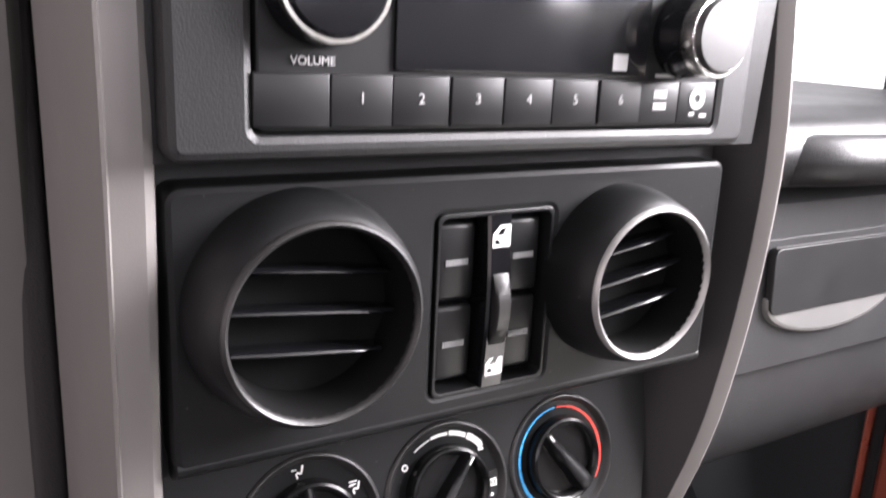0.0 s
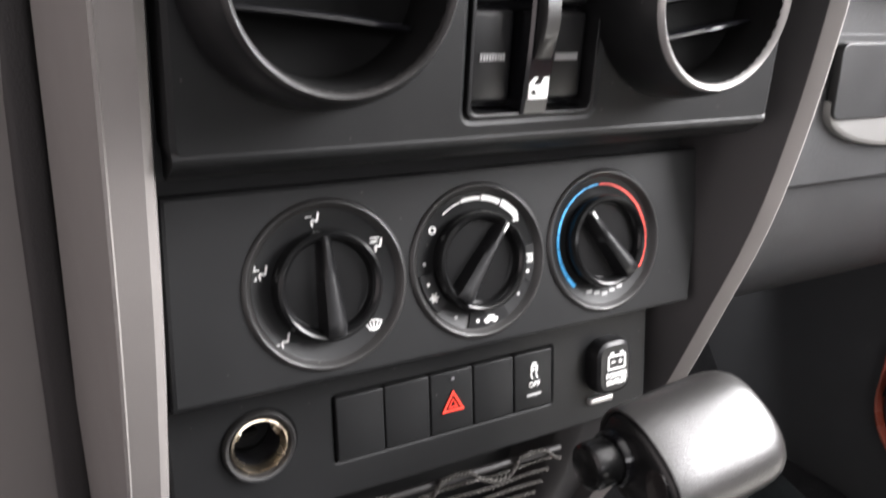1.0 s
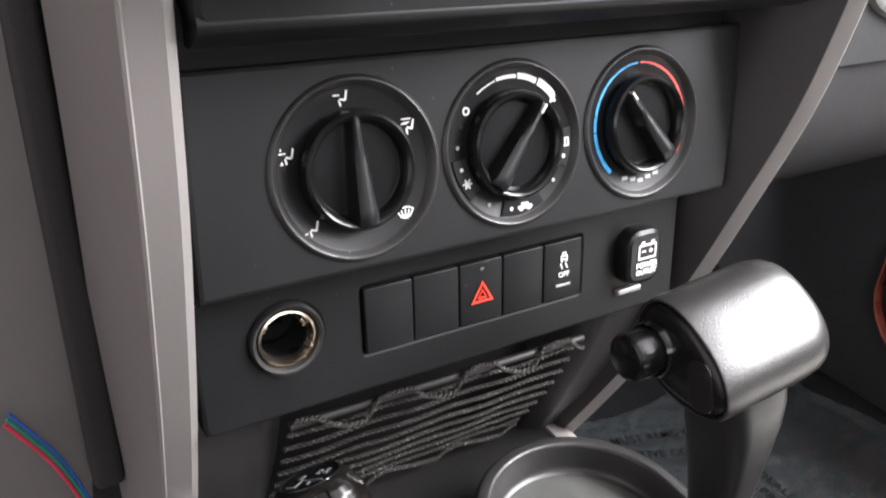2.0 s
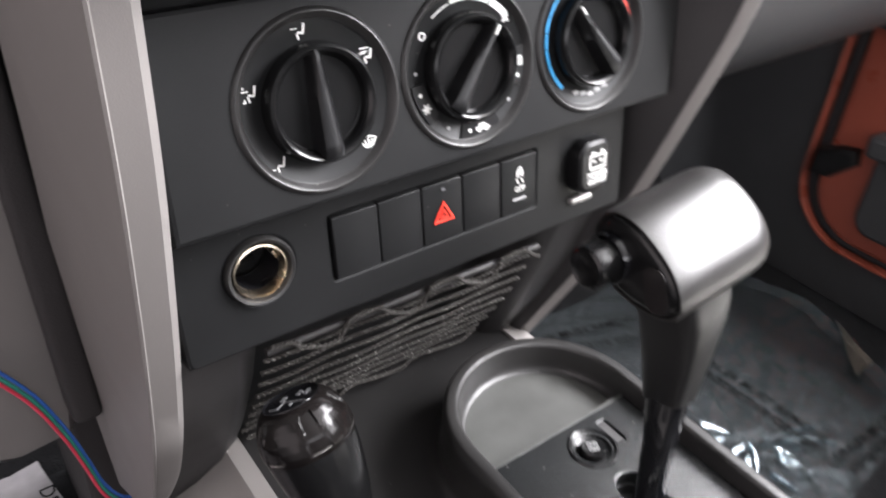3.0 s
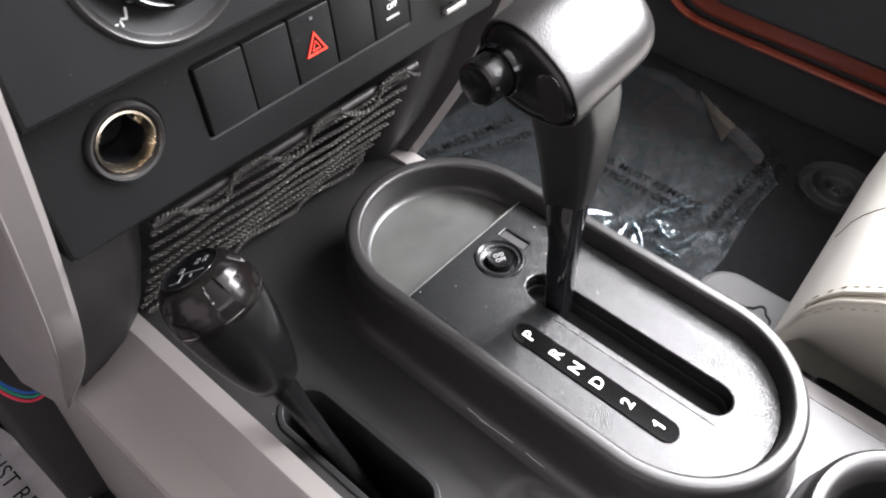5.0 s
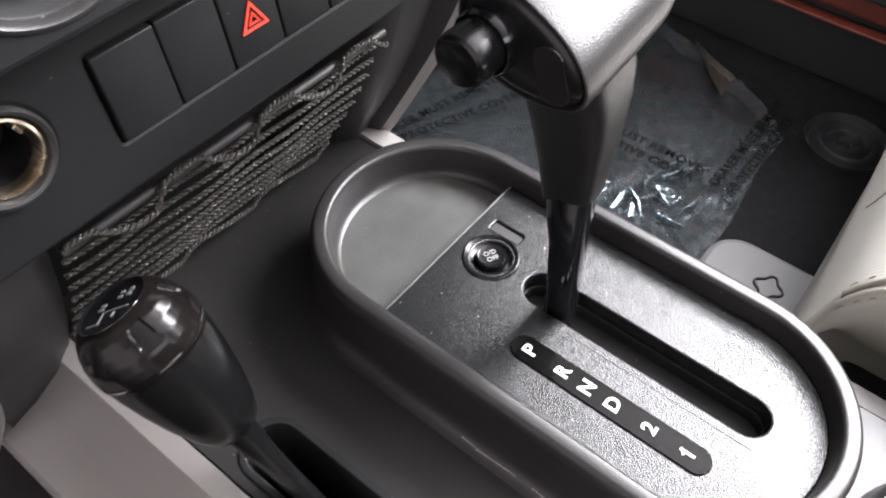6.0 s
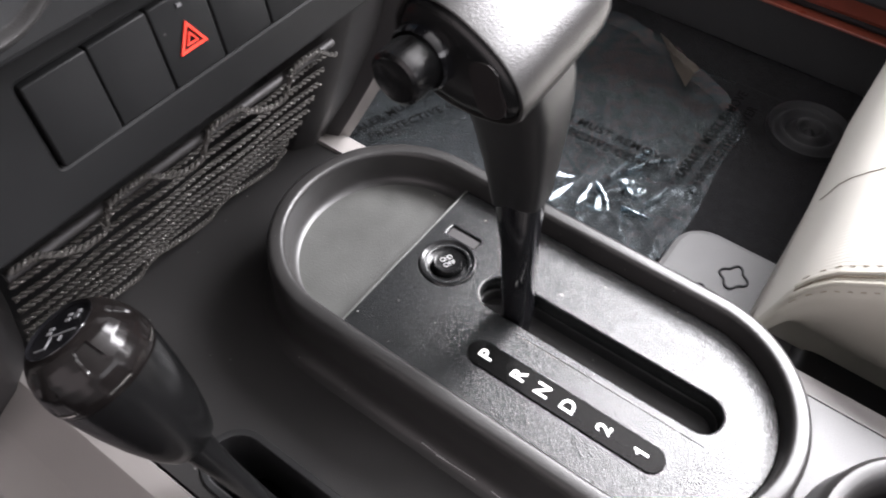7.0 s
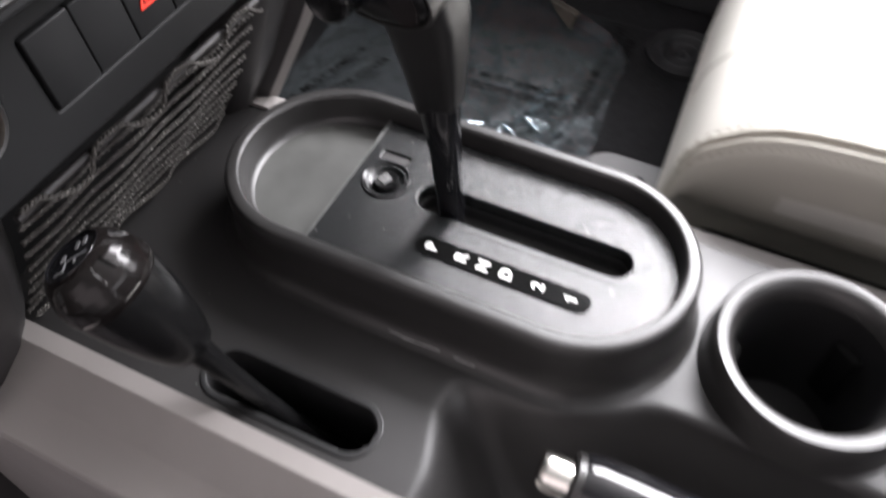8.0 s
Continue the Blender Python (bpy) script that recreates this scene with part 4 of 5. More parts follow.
    # rails
    for s, x0 in ((-1, -0.112), (1, 0.088)):
        prof = [(0, -0.022), (0.0008, -0.0188), (0.0095, -0.0206), (0.0108, -0.0216), (0.0258, -0.0420), (0.0270, -0.0432), (0.0455, -0.0540), (0.0472, -0.0565), (0.048, -0.25), (0.0, -0.25)]
        if s > 0:
            prof = [(0, -0.031), (0.0015, -0.0268), (0.014, -0.0278), (0.019, -0.034), (0.022, -0.05), (0.0225, -0.25), (0.0, -0.25)]
        ends = [(0.235, 0), (0.229, 0), (-0.294, 0), (-0.30, 0)] if s < 0 else [(0.173, -0.0145), (0.168, -0.0145), (0.120, -0.0145), (0.085, 0.0), (0.079, 0.0)]
        loops = [[(x0 + shift + s * u, y, z - (0.004 if k in (0, len(ends) - 1) else 0)) for u, z in prof] for k, (y, shift) in enumerate(ends)]
        part("grey_rail", loft(loops), RAIL, con, "light grey moulded side rail", smooth=18)
    # right rail continued rearwards, shade by the seat put into its colour
    prof = [(0, -0.036), (0.0015, -0.0318), (0.012, -0.0328), (0.017, -0.040), (0.020, -0.056), (0.0205, -0.25), (0.0, -0.25)]
    part("shaded_rail_rear", loft([[(0.0875 + u, y, z) for u, z in prof] for y in (0.082, 0.076, -0.294, -0.30)]), SHADED_RAIL, con, "rear of the right rail, darkened for shade beside the seat", smooth=18)
    return con


floor_console()


def cup_holder():
    m = Matrix.Translation((0.029, -0.187, 0))
    cup = thing("cup_holder", (0.029, -0.187, -0.10), "round charcoal cup holder with a satin raised rim", "cup holder")
    part("rim", lathe(m, [(0.0520, -0.0290), (0.0500, -0.018), (0.0490, -0.0110), (0.0470, -0.0085), (0.0428, -0.0087), (0.0408, -0.0098), (0.0380, -0.0150), (0.0366, -0.021)], 64), RIM, cup)
    part("well", lathe(m, [(0.0367, -0.019), (0.0350, -0.092), (0.0340, -0.095), (0.0, -0.095)], 64), DARK, cup)
    for a in (-35, 85, 205):
        part("gripper", block(0.031, 0.0375, -0.008, 0.008, -0.080, -0.036, 0.003, m @ pose(0, 0, 0, 0, 0, a)), BLACK, cup)


cup_holder()


def shift_lever():
    lev = thing("gear_lever", (0.0285, 0.0, -0.005), "black automatic gear lever with a satin silver crossways grip", "gear lever")
    def oval(x, y, z, wx, wy, p=0.6, tilt=0.0):
        out = []
        for i in range(32):
            a = 2 * math.pi * i / 32
            dx, dy = wx * math.copysign(abs(math.cos(a)) ** p, math.cos(a)), wy * math.copysign(abs(math.sin(a)) ** p, math.sin(a))
            out.append((x + dx, y + dy, z + tilt * dy))
        return out

    rod = [(-0.036, 0.0300, 0.004, 0.0062, 0.0068), (0.0, 0.0295, 0.003, 0.0062, 0.0070), (0.034, 0.0295, 0.006, 0.0064, 0.0074), (0.040, 0.0302, 0.0068, 0.0065, 0.0077), (0.050, 0.0310, 0.0088, 0.0068, 0.0086), (0.058, 0.0322, 0.0102, 0.0071, 0.0094), (0.066, 0.0333, 0.0114, 0.0072, 0.0098), (0.075, 0.0340, 0.0124, 0.0073, 0.0102)]
    part("rod", loft([oval(x, y, z, wx, wy, 0.8) for z, x, y, wx, wy in rod]), GLOSS, lev, "gloss black lower rod")
    sleeve = [(0.064, 0.0335, 0.0110, 0.0073, 0.0100), (0.0645, 0.0335, 0.0111, 0.0075, 0.0103), (0.082, 0.0347, 0.0136, 0.0094, 0.0128), (0.098, 0.0350, 0.0162, 0.0114, 0.0153), (0.110, 0.0356, 0.0185, 0.0136, 0.0170), (0.119, 0.0366, 0.0210, 0.0154, 0.0174), (0.126, 0.0370, 0.0235, 0.0160, 0.0170)]
    part("sleeve", loft([oval(x, y, z, wx, wy, 0.4, -0.45 * max(0.0, 1 - k / 3)) for k, (z, x, y, wx, wy) in enumerate(sleeve)]), SLEEVE, lev, "satin black tapered sleeve", smooth=50)
    side = smooth_curve([(v, w, 0) for v, w in ((0.050, 0.146), (0.0465, 0.1535), (0.040, 0.1570), (0.032, 0.1572), (0.023, 0.1545), (0.012, 0.1485), (0.0045, 0.1410), (0.0012, 0.1325), (0.0035, 0.1260), (0.0110, 0.1225), (0.0230, 0.1210), (0.0350, 0.1230), (0.0445, 0.1290), (0.0495, 0.1375), (0.050, 0.146))], 5)[:-1]
    cy, cz = 0.026, 0.138

    def section(x, k):
        rise = 0.0055 * max(0.0, x - 0.008) / 0.052
        return [(x, cy + (p[0] - cy) * k, cz + (p[1] - 0.139) * k + rise) for p in side]

    part("end_cap", loft([section(x, k) for x, k in ((0.0064, 0.30), (0.0066, 0.72), (0.0074, 0.86), (0.0090, 0.925), (0.0120, 0.93))]), SATINBUTTON, lev, "gloss black end cap")
    part("grip", loft([section(x, k) for x, k in ((0.0120, 0.93), (0.0086, 0.932), (0.0076, 0.955), (0.0078, 0.985), (0.0092, 1.0), (0.020, 1.005), (0.036, 1.01), (0.052, 1.005), (0.0575, 0.985), (0.0620, 0.94), (0.0650, 0.87), (0.0665, 0.77), (0.0670, 0.60))]), GRIP, lev, "satin gunmetal rounded grip")
    m = Matrix.Translation((0.007, 0.0376, 0.1360)) @ Matrix.Rotation(radians(-90), 4, "Y")
    btn = part("button_collar", lathe(m, [(0.0114, -0.002), (0.0111, 0.003), (0.0103, 0.0042)], 32), GLOSS, lev)
    part("release_button", lathe(m, [(0.0093, 0.0), (0.0096, 0.0125), (0.0091, 0.0148), (0.0077, 0.0157), (0.0062, 0.0148), (0.0, 0.0144)], 40), SATINBUTTON, lev, "gloss black release button")
    # flat shinier plate stands in for reflections in the cap's scoop
    m = Matrix.Translation((0.0064, 0.0140, 0.1345)) @ Matrix.Rotation(radians(-90), 4, "Y")
    part("scoop_sheen", plate(m @ pose(0, 0, 0, 0, 0, 20), rounded(-0.0105, 0.0095, -0.0055, 0.0055, 0.005, 8), z0=-0.001, z1=0.0003, c=0.0003), SHINE, lev, "flat polished patch for the reflections in the cap's scoop")


shift_lever()


def transfer_lever():
    base, top = Vector((-0.0955, 0.0400, -0.0300)), Vector((-0.1108, 0.0980, 0.0700))
    lev = thing("transfer_case_lever", tuple(base), "black four-wheel-drive lever with a gloss rounded knob", "gear lever")
    d = (top - base).normalized()
    m = Matrix.Translation(base) @ d.to_track_quat("Z", "Y").to_matrix().to_4x4()
    k = (top - base).length - 0.068
    g = m @ Matrix.Translation((0, 0, k))
    part("stem", lathe(m, [(0.0044, -0.050), (0.0046, 0.010), (0.0052, 0.030), (0.0070, 0.050)], 24), SATINBUTTON, lev)
    part("knob", lathe(g, [(0.0078, 0.0), (0.0108, 0.0025), (0.0138, 0.0095), (0.0167, 0.020), (0.0190, 0.032), (0.0203, 0.042), (0.0206, 0.0462)], 48), SATINBUTTON, lev)
    table = [(0.0460, 0.0204), (0.0478, 0.0211), (0.0500, 0.0213), (0.0530, 0.0211), (0.0570, 0.0204), (0.0610, 0.0190), (0.0645, 0.0170), (0.0670, 0.0148), (0.0682, 0.0130)]
    collar = bmesh.new()
    last = None
    for z in np.linspace(0.0460, 0.0682, 45):
        loop = []
        for i in range(160):
            a = 2 * math.pi * i / 160
            r = lerp_table(table, z)
            near = (math.degrees(a) - 10 + 30) % 60 - 30
            span = 13 - 4 * (z - 0.0490) / 0.016
            if 0.0490 < z < 0.0655 and abs(near) < span:
                r = min(r, lerp_table(table, 0.0490) - 0.0004 - max(0.0, z - 0.0560) * 0.62)
            loop.append((r * math.cos(a), r * math.sin(a)))
        cur = ring(collar, g, loop, z)
        if last:
            bridge(collar, last, cur)
        last = cur
    collar = part("collar", collar, SMOKE, lev, "polished smoky collar with flat facets", smooth=30)
    for i in range(6):
        f = g @ pose(0, 0, 0, 0, 0, 10 + 60 * i)
        part("inset_edge", arc_strip(f @ Matrix.Translation((0, 0, 0.0490)), 0.0201, 0.02125, -11.5, 11.5, n=8), CHROME, collar, "bright facet edge" if i == 0 else "")
    cap = part("knob_cap", lathe(g, [(0.0131, 0.0676), (0.0129, 0.0685), (0.0121, 0.0677), (0.0, 0.0679)], 40), GLOSS, lev, "gloss black cap with a white shift pattern")
    t = g @ Matrix.Translation((0, 0, 0.0679)) @ pose(0, 0, 0, 0, 0, 20) @ Matrix.Scale(1.12, 4)
    part("shift_pattern", bars(t, [(0.0018, 0.0022, -0.002, 0.0075), (0.0018, 0.0070, -0.0022, -0.0018), (0.0066, 0.0070, -0.0060, -0.0018), (-0.0065, -0.0050, 0.0040, 0.0056), (-0.0045, -0.0030, 0.0040, 0.0056), (-0.0060, -0.0048, 0.0006, 0.0022), (-0.0040, -0.0028, 0.0006, 0.0022), (-0.0020, -0.0008, -0.0048, -0.0030), (-0.0002, 0.0010, -0.0048, -0.0030), (0.0030, 0.0050, 0.0022, 0.0028)], 0.0002), DULL, cap)


transfer_lever()


def parking_brake():
    a, b = Vector((-0.065, -0.30, -0.04)), Vector((-0.081, -0.106, -0.004))
    d = (b - a).normalized()
    m = Matrix.Translation(b) @ d.to_track_quat("Z", "Y").to_matrix().to_4x4()
    br = thing("parking_brake_lever", tuple(a), "black parking brake lever with a chrome release button", "brake lever")
    part("grip", lathe(m, [(0.0135, -0.20), (0.0140, -0.12), (0.0150, -0.03), (0.0145, -0.006), (0.0125, 0.0)], 32), GLOSS, br)
    part("collar", lathe(m, [(0.0122, -0.003), (0.0122, 0.003), (0.010, 0.004)], 32), RIM, br)
    part("release_button", lathe(m, [(0.0080, 0.002), (0.0080, 0.014), (0.0066, 0.0165), (0.0, 0.0170)], 32), CHROME, br, "chrome push button")


parking_brake()
# ---- passenger side ----
LOWER = material("grained charcoal dashboard plastic", (0.018, 0.0182, 0.0190), 0.5, spec=0.45, grain=0.3, grain_size=0.001)
LATCH = material("satin grey paint", (0.15, 0.147, 0.143), 0.4, metal=0.2)


def passenger_dash():
    pad = part("dashboard_pad", extrude_x([tuple(p)[:2] for p in smooth_curve([(0.165, 0.318, 0), (0.128, 0.325, 0), (0.118, 0.345, 0), (0.128, 0.362, 0), (0.16, 0.372, 0)], 5)] + [(0.45, 0.38), (0.45, 0.318)], 0.136, 0.62), PAD)
    tagged(pad, "padded black dashboard top on the passenger side", "dashboard")
    grab = thing("grab_handle", (0.30, 0.12, 0.33), "black padded grab handle on the dashboard", "grab handle")
    part("grip", tube(smooth_curve([(0.215, 0.165, 0.338), (0.235, 0.128, 0.341), (0.27, 0.112, 0.342), (0.35, 0.108, 0.342), (0.43, 0.112, 0.342), (0.48, 0.165, 0.338)], 6), 0.016, 14), PAD, grab)
    low = part("dashboard_lower", extrude_x([(0.150, 0.318)] + [tuple(p)[:2] for p in smooth_curve([(0.142, 0.31, 0), (0.1375, 0.25, 0), (0.137, 0.20, 0), (0.139, 0.165, 0), (0.147, 0.138, 0), (0.163, 0.117, 0), (0.190, 0.102, 0), (0.235, 0.092, 0), (0.29, 0.086, 0)], 5)] + [(0.45, 0.08), (0.45, 0.318)], 0.116, 0.62), LOWER)
    tagged(low, "charcoal plastic lower dashboard with a glove box", "dashboard")
    m = facing(0.30, 0.1375, 0.25, 0.06)
    box = thing("glove_box", (0.30, 0.137, 0.21), "charcoal glove box lid with a silver latch handle", "glove box")
    part("lid", plate(m, rounded(-0.150, 0.20, -0.050, 0.038, 0.008), z0=-0.012, z1=0.0009, c=0.0008), LOWER, box)
    part("seam", bars(m @ Matrix.Translation((0, 0, 0.004)), [(-0.060, 0.078, 0.0325, 0.0335)], 0.0006), LATCH, box, "bright seam line")
    loop = [(0.071 * math.cos(radians(a)), 0.024 * math.sin(radians(a))) for a in range(180, 361, 10)] + [(0.071, 0.006), (-0.071, 0.006)]
    part("latch_handle", plate(m @ Matrix.Translation((0.006, -0.006, 0)), loop, z0=0.0, z1=0.006, c=0.003), LATCH, box, "satin silver latch handle")
    part("latch_recess", plate(m @ Matrix.Translation((0.006, 0.013, 0)), rounded(-0.070, 0.072, -0.024, 0.020, 0.006), z0=0.002, z1=0.0075, c=0.0008), DARK, box)


passenger_dash()


SX = 0.008


def seat():
    st = thing("passenger_seat", (0.36, -0.35, -0.25), "cream leather passenger seat cushion with stitched seams", "car seat")
    slant = lambda x: 0.05 * max(-0.075, min(0.12, x - 0.20))  # noqa: E731
    zs = [(-0.60, 0.018), (-0.45, 0.022), (-0.185, 0.025), (-0.14, 0.0205), (-0.12, 0.0120), (-0.102, -0.0015), (-0.093, -0.014), (-0.0865, -0.034), (-0.0835, -0.057)]
    ys = [-0.60, -0.5, -0.4, -0.3, -0.24, -0.2, -0.17, -0.15, -0.135, -0.12, -0.11, -0.102, -0.096, -0.0915, -0.088, -0.085, -0.0825]
    loops = []
    for y in ys:
        z = lerp_table(zs, y)
        k = max(0.0, min(1.0, (z + 0.055) / 0.09))
        s = 0.30 + 0.70 * k
        pts = [(0.190, -0.14), (0.165, -0.090), (0.1400, -0.060 if z > -0.02 else z - 0.040), (0.1225, z - 0.030), (0.1180, z - 0.012), (0.1195, z - 0.003), (0.126, z + 0.006 * s), (0.150, z + 0.017 * s), (0.19, z + 0.024 * s), (0.24, z + 0.016 * s), (0.36, z + 0.012 * s), (0.46, z + 0.016 * s), (0.52, z + 0.024 * s), (0.565, z + 0.012 * s), (0.585, z - 0.01), (0.60, -0.06), (0.60, -0.14)]
        pts = smooth_curve([(x, 0, v) for x, v in pts], 3)
        loops.append([(p[0] + SX, y + slant(p[0]), p[2]) for p in pts])
    y = -0.0815
    loops.append([(0.10 + (p[0] - 0.10) * 0.96 + 0.006, y + slant(p[0] - SX), min(p[2], -0.065)) for p in loops[-1]])
    cushion = part("cushion", loft(loops), SHADED_CREAM, st)
    # ribbed top gets the lit tone, the bolster side the shaded one
    cushion.data.materials.append(LIT_CREAM)
    for face in cushion.data.polygons:
        face.material_index = int((face.center + BASE[st]).x > 0.1275 + SX and face.normal.z > -0.3)
    def skin(x, y, up=0.0):
        """The point of the cushion's upper skin over x, y."""
        back = y - slant(x)
        k = max(1, next((n for n, v in enumerate(ys) if v >= back), len(ys) - 1))
        f = (back - ys[k - 1]) / (ys[k] - ys[k - 1])
        line = [Vector(a).lerp(Vector(b), f) for a, b in zip(loops[k - 1], loops[k])]
        tops = [a.z + (b.z - a.z) * (x + SX - a.x) / (b.x - a.x) for a, b in zip(line, line[1:]) if (a.x - x - SX) * (b.x - x - SX) <= 0 and abs(b.x - a.x) > 1e-6]
        return Vector((x + SX, y, max(tops) + up))

    ridge = [-0.55 + 0.004 * n for n in range(115)]
    for x in (0.1212, 0.1254):
        part("piping", tube([skin(x, y, -0.0002) for y in ridge], 0.0014, 8), SHADED_CREAM, st)
    part("seam_groove", tube([skin(0.1233, y, 0.0002) for y in ridge], 0.0006, 6), CREASE, st, "dark groove between two rolled seams")
    for x in (0.1190, 0.1284):
        for y in np.arange(-0.40, -0.094, 0.0046):
            part("stitch", tube([skin(x, y, 0.0), skin(x, y + 0.0009, 0.0002), skin(x, y + 0.0018, 0.0)], 0.00038, 5), THREAD, st)
    crease = smooth_curve([Vector((x, y, 0)) for x, y in ((0.214, -0.0835), (0.206, -0.087), (0.198, -0.092), (0.1925, -0.098), (0.1905, -0.106), (0.193, -0.118), (0.199, -0.135), (0.206, -0.17), (0.214, -0.26))], 12)
    part("seam", tube([skin(p.x, p.y, 0.0001) for p in crease], 0.00036, 6), CREASE, st, "brown top seam")
    part("seat_base", block(0.15, 0.58, -0.58, -0.12, -0.25, -0.13, 0.01), DARK, st)


seat()


# glint strips on the film's folds: x, y of both ends, bow, width at both ends, steepness
GLINT_FOLDS = ((0.321, 0.086, 0.297, 0.086, 0.0, 0.0016, 0.0052, 1.0), (0.323, 0.084, 0.309, 0.062, 0.003, 0.0018, 0.0020, 1.0), (0.313, 0.075, 0.301, 0.068, 0.0, 0.0008, 0.0100, 1.0), (0.341, 0.069, 0.349, 0.058, 0.0, 0.0030, 0.0046, 1.0),
         (0.339, 0.063, 0.349, 0.045, -0.008, 0.0020, 0.0022, 1.0), (0.338, 0.060, 0.347, 0.049, -0.003, 0.0012, 0.0016, 1.0), (0.356, 0.069, 0.399, 0.039, 0.003, 0.0014, 0.0030, 0.85), (0.343, 0.079, 0.398, 0.062, 0.002, 0.0030, 0.0016, 0.6),
         (0.331, 0.039, 0.360, 0.031, -0.002, 0.0016, 0.0026, 0.6), (0.313, 0.052, 0.319, 0.028, 0.001, 0.0012, 0.0016, 0.6), (0.307, 0.124, 0.325, 0.104, 0.0, 0.0080, 0.0012, 1.0), (0.285, 0.108, 0.313, 0.101, 0.0, 0.0090, 0.0012, 0.9))


def floor_mat():
    mat = part("floor_mat", plate(FLAT, rounded(0.17, 0.56, -0.12, 0.40, 0.04), z0=-0.25, z1=-0.243, c=0.003), CARPET)
    tagged(mat, "black carpet mat in the passenger footwell", "floor mat")
    puck = thing("mat_fastener", (0.527, -0.045, -0.243), "round black ringed plastic floor fastener", "mat fastener")
    prof = []
    for i in range(33):
        r = 0.042 * (1 - i / 32)
        prof.append((r, 0.004 + 0.0035 * math.cos(r / 0.042 * 6 * math.pi) if 0 < i else 0.0))
    part("disc", lathe(Matrix.Translation((0.527, -0.045, -0.243)), prof, 40), RUBBER, puck)
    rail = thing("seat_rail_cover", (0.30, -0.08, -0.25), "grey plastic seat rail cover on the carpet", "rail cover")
    # wider black plate draws the dark shadow outline of the cover
    part("shadow_border", plate(FLAT, rounded(0.186, 0.3395, -0.18, 0.0045, 0.033), z0=-0.25, z1=-0.236, c=0.003), BLACK, rail, "black border for the shadow round the cover")
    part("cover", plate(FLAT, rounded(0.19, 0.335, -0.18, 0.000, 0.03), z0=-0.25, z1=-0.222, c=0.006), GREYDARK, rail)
    for x, y in ((0.297, -0.058), (0.262, -0.040)):
        part("ring", tube([(x + 0.011 * math.cos(a) * (1 + 0.18 * math.cos(4 * a)), y + 0.010 * math.sin(a) * (1 + 0.18 * math.cos(4 * a)), -0.2212) for a in [2 * math.pi * i / 48 for i in range(49)]], 0.0011, 6), RUBBER, rail)
    film = bmesh.new()
    nx, ny = 210, 210
    rows = []
    for j in range(ny + 1):
        row = []
        for i in range(nx + 1):
            u, v = i / nx, j / ny
            x, y = 0.185 + (0.30 + 0.085 * min(1.0, v * 3)) * u + 0.008 * math.sin(14 * v), 0.002 + 0.33 * v + 0.004 * math.sin(9 * u)
            h = noise.noise((x * 14, y * 9, 1.3)) * 0.006
            w = noise.noise((x * 7, y * 7, 3.3)) * 0.06
            near = max(0.0, 1.25 - math.hypot(x - 0.34, y - 0.09) / 0.15)
            fold = math.exp(-(noise.noise((x * 12 + y * 8 + w * 16, y * 26 - x * 14, 7.7)) / 0.11) ** 2)
            arc = math.exp(-(noise.noise((math.hypot(x - 0.22, y - 0.16) * 36 + w * 9, math.atan2(y - 0.16, x - 0.22) * 1.8, 2.7)) / 0.10) ** 2)
            h += (0.0012 * fold + 0.0014 * arc) * min(1.0, near)
            hub = math.hypot(x - 0.318, y - 0.075)
            h += 0.0025 * math.exp(-(hub / 0.045) ** 2) * math.cos(5 * math.atan2(y - 0.075, x - 0.318) + 30 * hub + 5 * noise.noise((x * 30, y * 30, 9.1)))
            h += 0.0026 * noise.noise((x * 38 + y * 12, y * 46, 4.1)) + 0.0012 * noise.noise((x * 80, y * 95, 8.4))
            row.append(film.verts.new((x, y, -0.2355 + h)))
        rows.append(row)
    for a, b in zip(rows, rows[1:]):
        for i in range(nx):
            film.faces.new((a[i], a[i + 1], b[i + 1], b[i]))
    sheet = thing("protective_film", (0.33, 0.12, -0.24), "crinkled clear plastic film with black print on the floor mat", "plastic film")
    hem = [[v.co + Vector((0, 0, 0.0012)) for v in row[-14:]] for row in rows]
    part("sheet", film, FILM, sheet)
    part("hem", loft(hem, caps=False, closed=False), FILM, sheet, "doubled edge of the film")
    # highlights shaped as strips, sloped to reflect the passenger window
    for n, (ax, ay, bx, by, bow, w0, w1, steep) in enumerate(GLINT_FOLDS):
        a, b = Vector((ax, ay, -0.2265)), Vector((bx, by, -0.2265))
        across = Vector((by - ay, ax - bx, 0)).normalized() * (-1 if by > ay else 1)
        rows = []
        for i in range(13):
            u = i / 12
            wide = 0.5 * (w0 + (w1 - w0) * u) * (0.35 + 0.65 * math.sin(math.pi * (0.1 + 0.8 * u)))
            row = []
            for k in (-2.2, -1, -0.4, 0.4, 1, 2.2):
                p = a.lerp(b, u) - across * bow * math.sin(math.pi * u) + across * wide * k
                d = p - (a + b) / 2
                p.z += (0.188 * d.x + 0.412 * d.y) * steep + 0.00013 * math.sin(9 * u + n) * (1 - abs(k) / 2.2)
                if abs(k) > 2:
                    p.z = -0.233
                row.append(p)
            rows.append(row)
        part("crease", loft(rows, caps=False, closed=False), GLINT_FILM, sheet, "glint strip on a fold, tilted to mirror the window" if n == 0 else "")
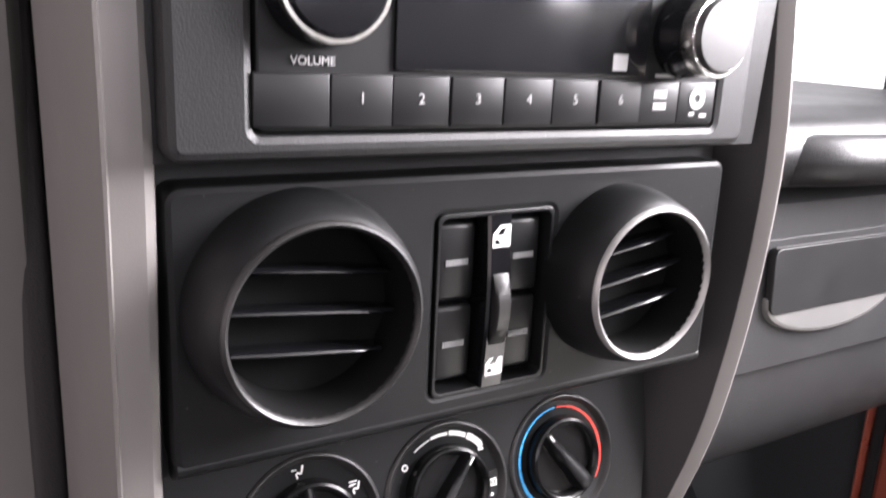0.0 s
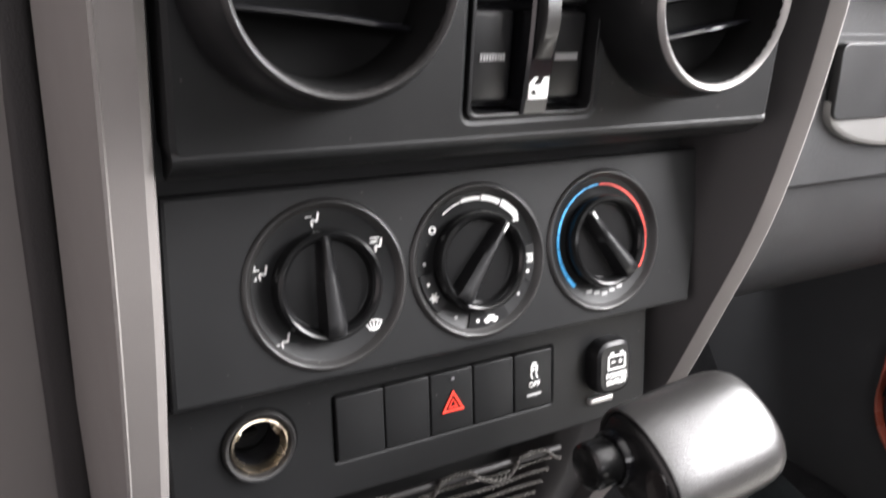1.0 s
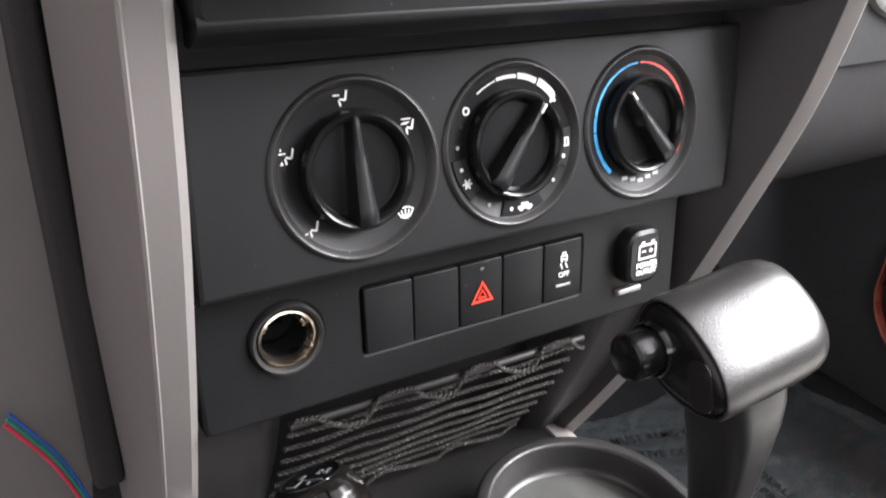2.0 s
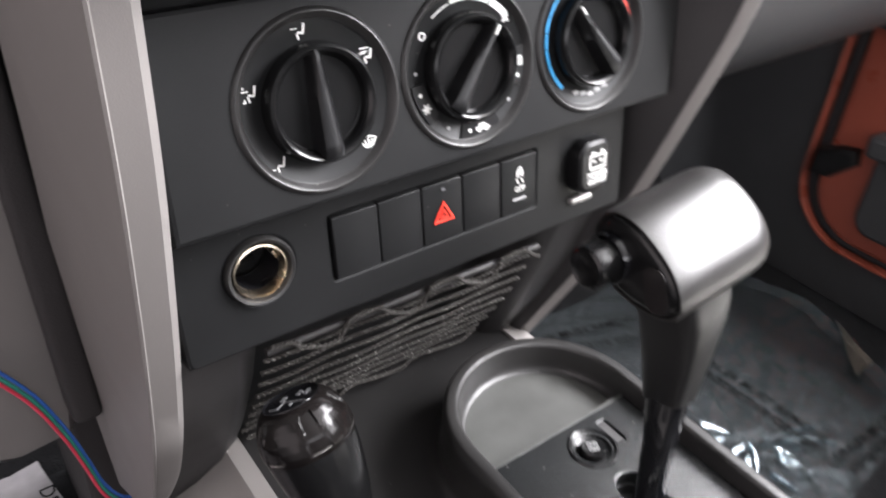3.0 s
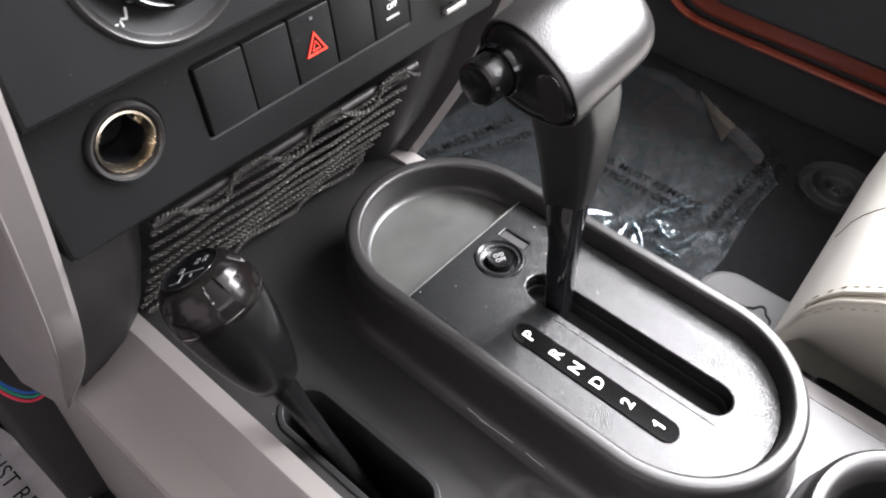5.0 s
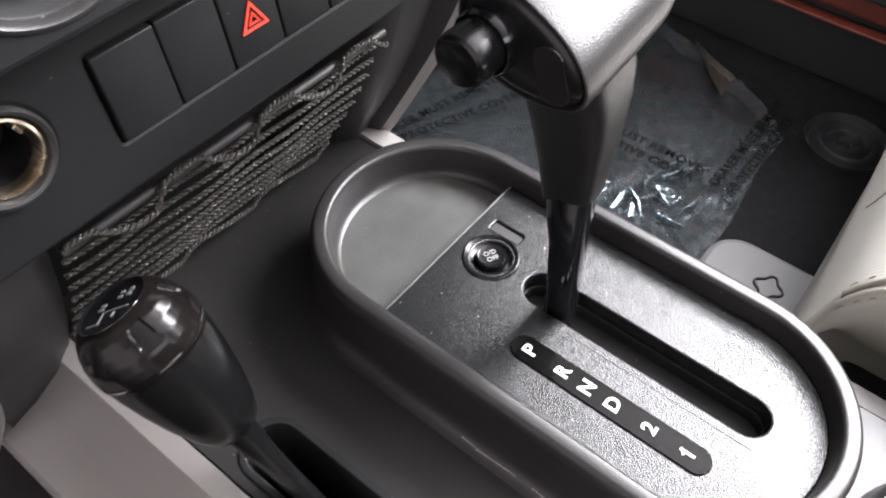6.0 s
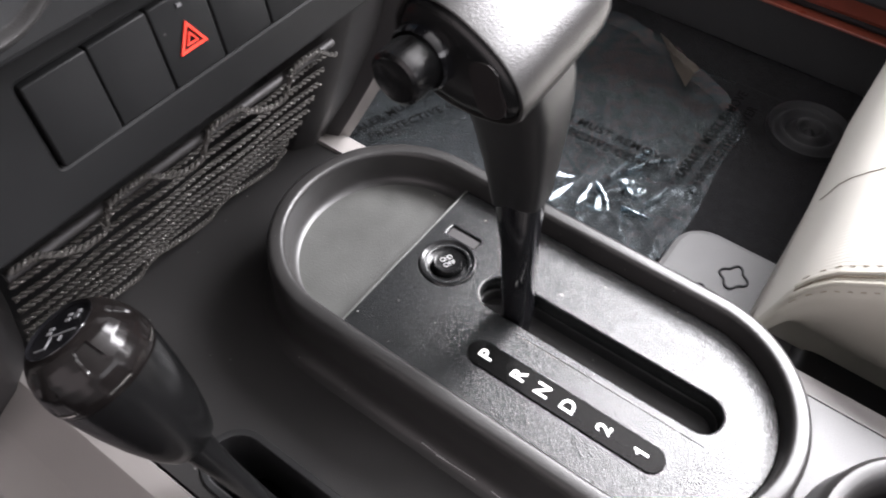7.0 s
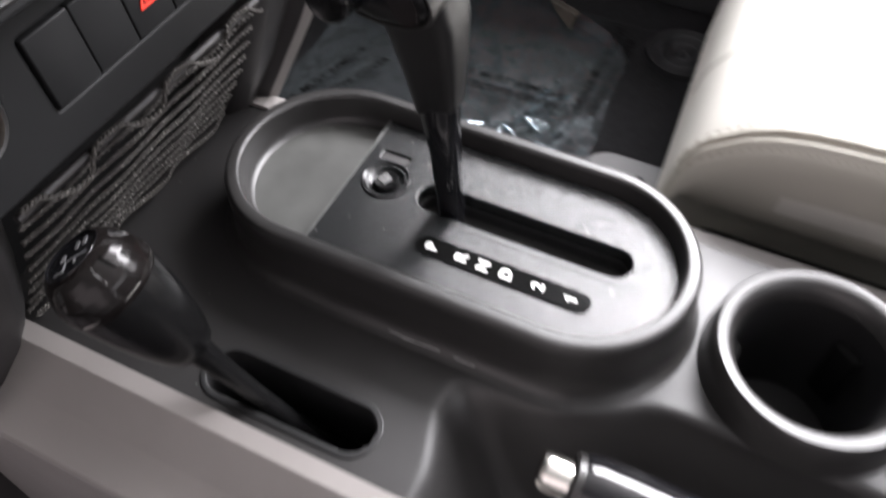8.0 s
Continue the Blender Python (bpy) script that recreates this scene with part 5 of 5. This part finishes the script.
    for text, size, x, y, a in (("DEALER MUST REMOVE", 0.0132, 0.300, 0.284, -15), ("PROTECTIVE COVER", 0.0132, 0.306, 0.258, -22), ("DEALER MUST REMOVE", 0.0132, 0.386, 0.118, -88), ("PROTECTIVE COVER", 0.0132, 0.369, 0.110, -88), ("DEALER MUST REMOVE", 0.0132, 0.4500, 0.0268, -1), ("PROTECTIVE COVER", 0.0132, 0.4420, 0.0102, -1)):
        part("print", words(text, size, Matrix.Translation((x, y, -0.2245)) @ pose(0, 0, 0, 0, 0, a), 0.0001, 1.08, 0.00022), BLACK, sheet, "black warning print")
    flap = bmesh.new()
    corner, tip, foot = Vector((0.568, 0.1390, -0.232)), Vector((0.527, 0.0765, -0.2240)), Vector((0.500, 0.0782, -0.2310))
    rows = []
    for i in range(11):
        u = i / 10
        a, b = corner.lerp(tip, u), corner.lerp(foot, u)
        rows.append([flap.verts.new(a.lerp(b, k / 6) + Vector((0, 0, 0.006 * math.sin(math.pi * k / 6) * u + 0.0015 * math.sin(9 * u + 2 * k)))) for k in range(7)])
    for p, q in zip(rows, rows[1:]):
        for k in range(6):
            flap.faces.new((p[k], p[k + 1], q[k + 1], q[k]))
    part("torn_flap", flap, KRAFT, sheet, "folded brownish paper edge")
    part("fold", tube(smooth_curve([tip, Vector((0.536, 0.058, -0.231)), Vector((0.5460, 0.0390, -0.236))], 6), 0.0012, 6), FILM, sheet)


floor_mat()


# ---- driver's side ----
def driver_side():
    loops = []
    for z, y, x1 in ((0.50, 0.17, -0.174), (0.30, 0.195, -0.1745), (0.12, 0.205, -0.176), (0.0, 0.215, -0.179), (-0.022, 0.222, -0.181)):
        loops.append([(-0.85, y + 0.03, z + 0.02), (-0.26, y + 0.004, z + 0.012), (x1 - 0.03, y, z), (x1 - 0.005, y + 0.003, z), (x1, y + 0.010, z), (x1, y + 0.10, z), (-0.85, y + 0.10, z + 0.02)])
    knee = part("knee_panel", loft(loops), GREY)
    tagged(knee, "light grey lower dashboard panel on the driver side", "dashboard")
    gap = part("wall_tunnel", block(-0.185, -0.150, 0.235, 0.42, -0.25, 0.50, 0.004), TUNNEL)
    tagged(gap, "dark carpeted tunnel side behind the grey upright", "wall", kind="structure")
    fill = part("trim", block(-0.1845, -0.1700, 0.198, 0.30, 0.005, 0.50, 0.004), TUNNEL)
    tagged(fill, "dark grey filler beside the grey upright", "trim", kind="structure")
    wires = thing("loose_wires", (-0.18, 0.20, -0.07), "loose red and green wires hanging under the dashboard", "wire")
    for k, mat in enumerate((WIRE_RED, WIRE_GREEN, WIRE_BLUE)):
        o = Vector((0.0012 * k, 0.001 * k, 0.0018 * k))
        pts = smooth_curve([Vector(p) + o for p in ((-0.215, 0.20, 0.06), (-0.200, 0.20, 0.030), (-0.191, 0.20, 0.0), (-0.186, 0.20, -0.025), (-0.181, 0.20, -0.052), (-0.172, 0.20, -0.068), (-0.158, 0.203, -0.070), (-0.148, 0.21, -0.065))], 8)
        part("wire", tube(pts, 0.0009, 8), mat, wires)
    mat = bmesh.new()
    rows = []
    for j in range(41):
        row = []
        for i in range(41):
            x, y = -0.50 + 0.31 * i / 40, 0.05 + 0.40 * j / 40
            h = noise.noise((x * 20, y * 14, 2.2)) * 0.005 + noise.noise((x * 60, y * 45, 5.0)) * 0.0025
            row.append(mat.verts.new((x + 0.02 * math.sin(9 * y), y, -0.238 + h)))
        rows.append(row)
    for p, q in zip(rows, rows[1:]):
        for i in range(40):
            mat.faces.new((p[i], p[i + 1], q[i + 1], q[i]))
    sheet = thing("protective_film", (-0.35, 0.25, -0.24), "milky plastic film with black print on the driver floor", "plastic film")
    part("sheet", mat, MILKY, sheet)
    for text, x, y in (("DEALER MUST REMOVE", -0.205, 0.30), ("PROTECTIVE COVER", -0.228, 0.29)):
        part("print", words(text, 0.017, Matrix.Translation((x, y, -0.2335)) @ pose(0, 0, 0, 0, 0, -90), 0.0001, 1.08), BLACK, sheet, "black warning print")


MILKY = material("milky plastic film", (0.28, 0.26, 0.27), 0.25, mottle=0.3, mottle_size=0.02)
driver_side()
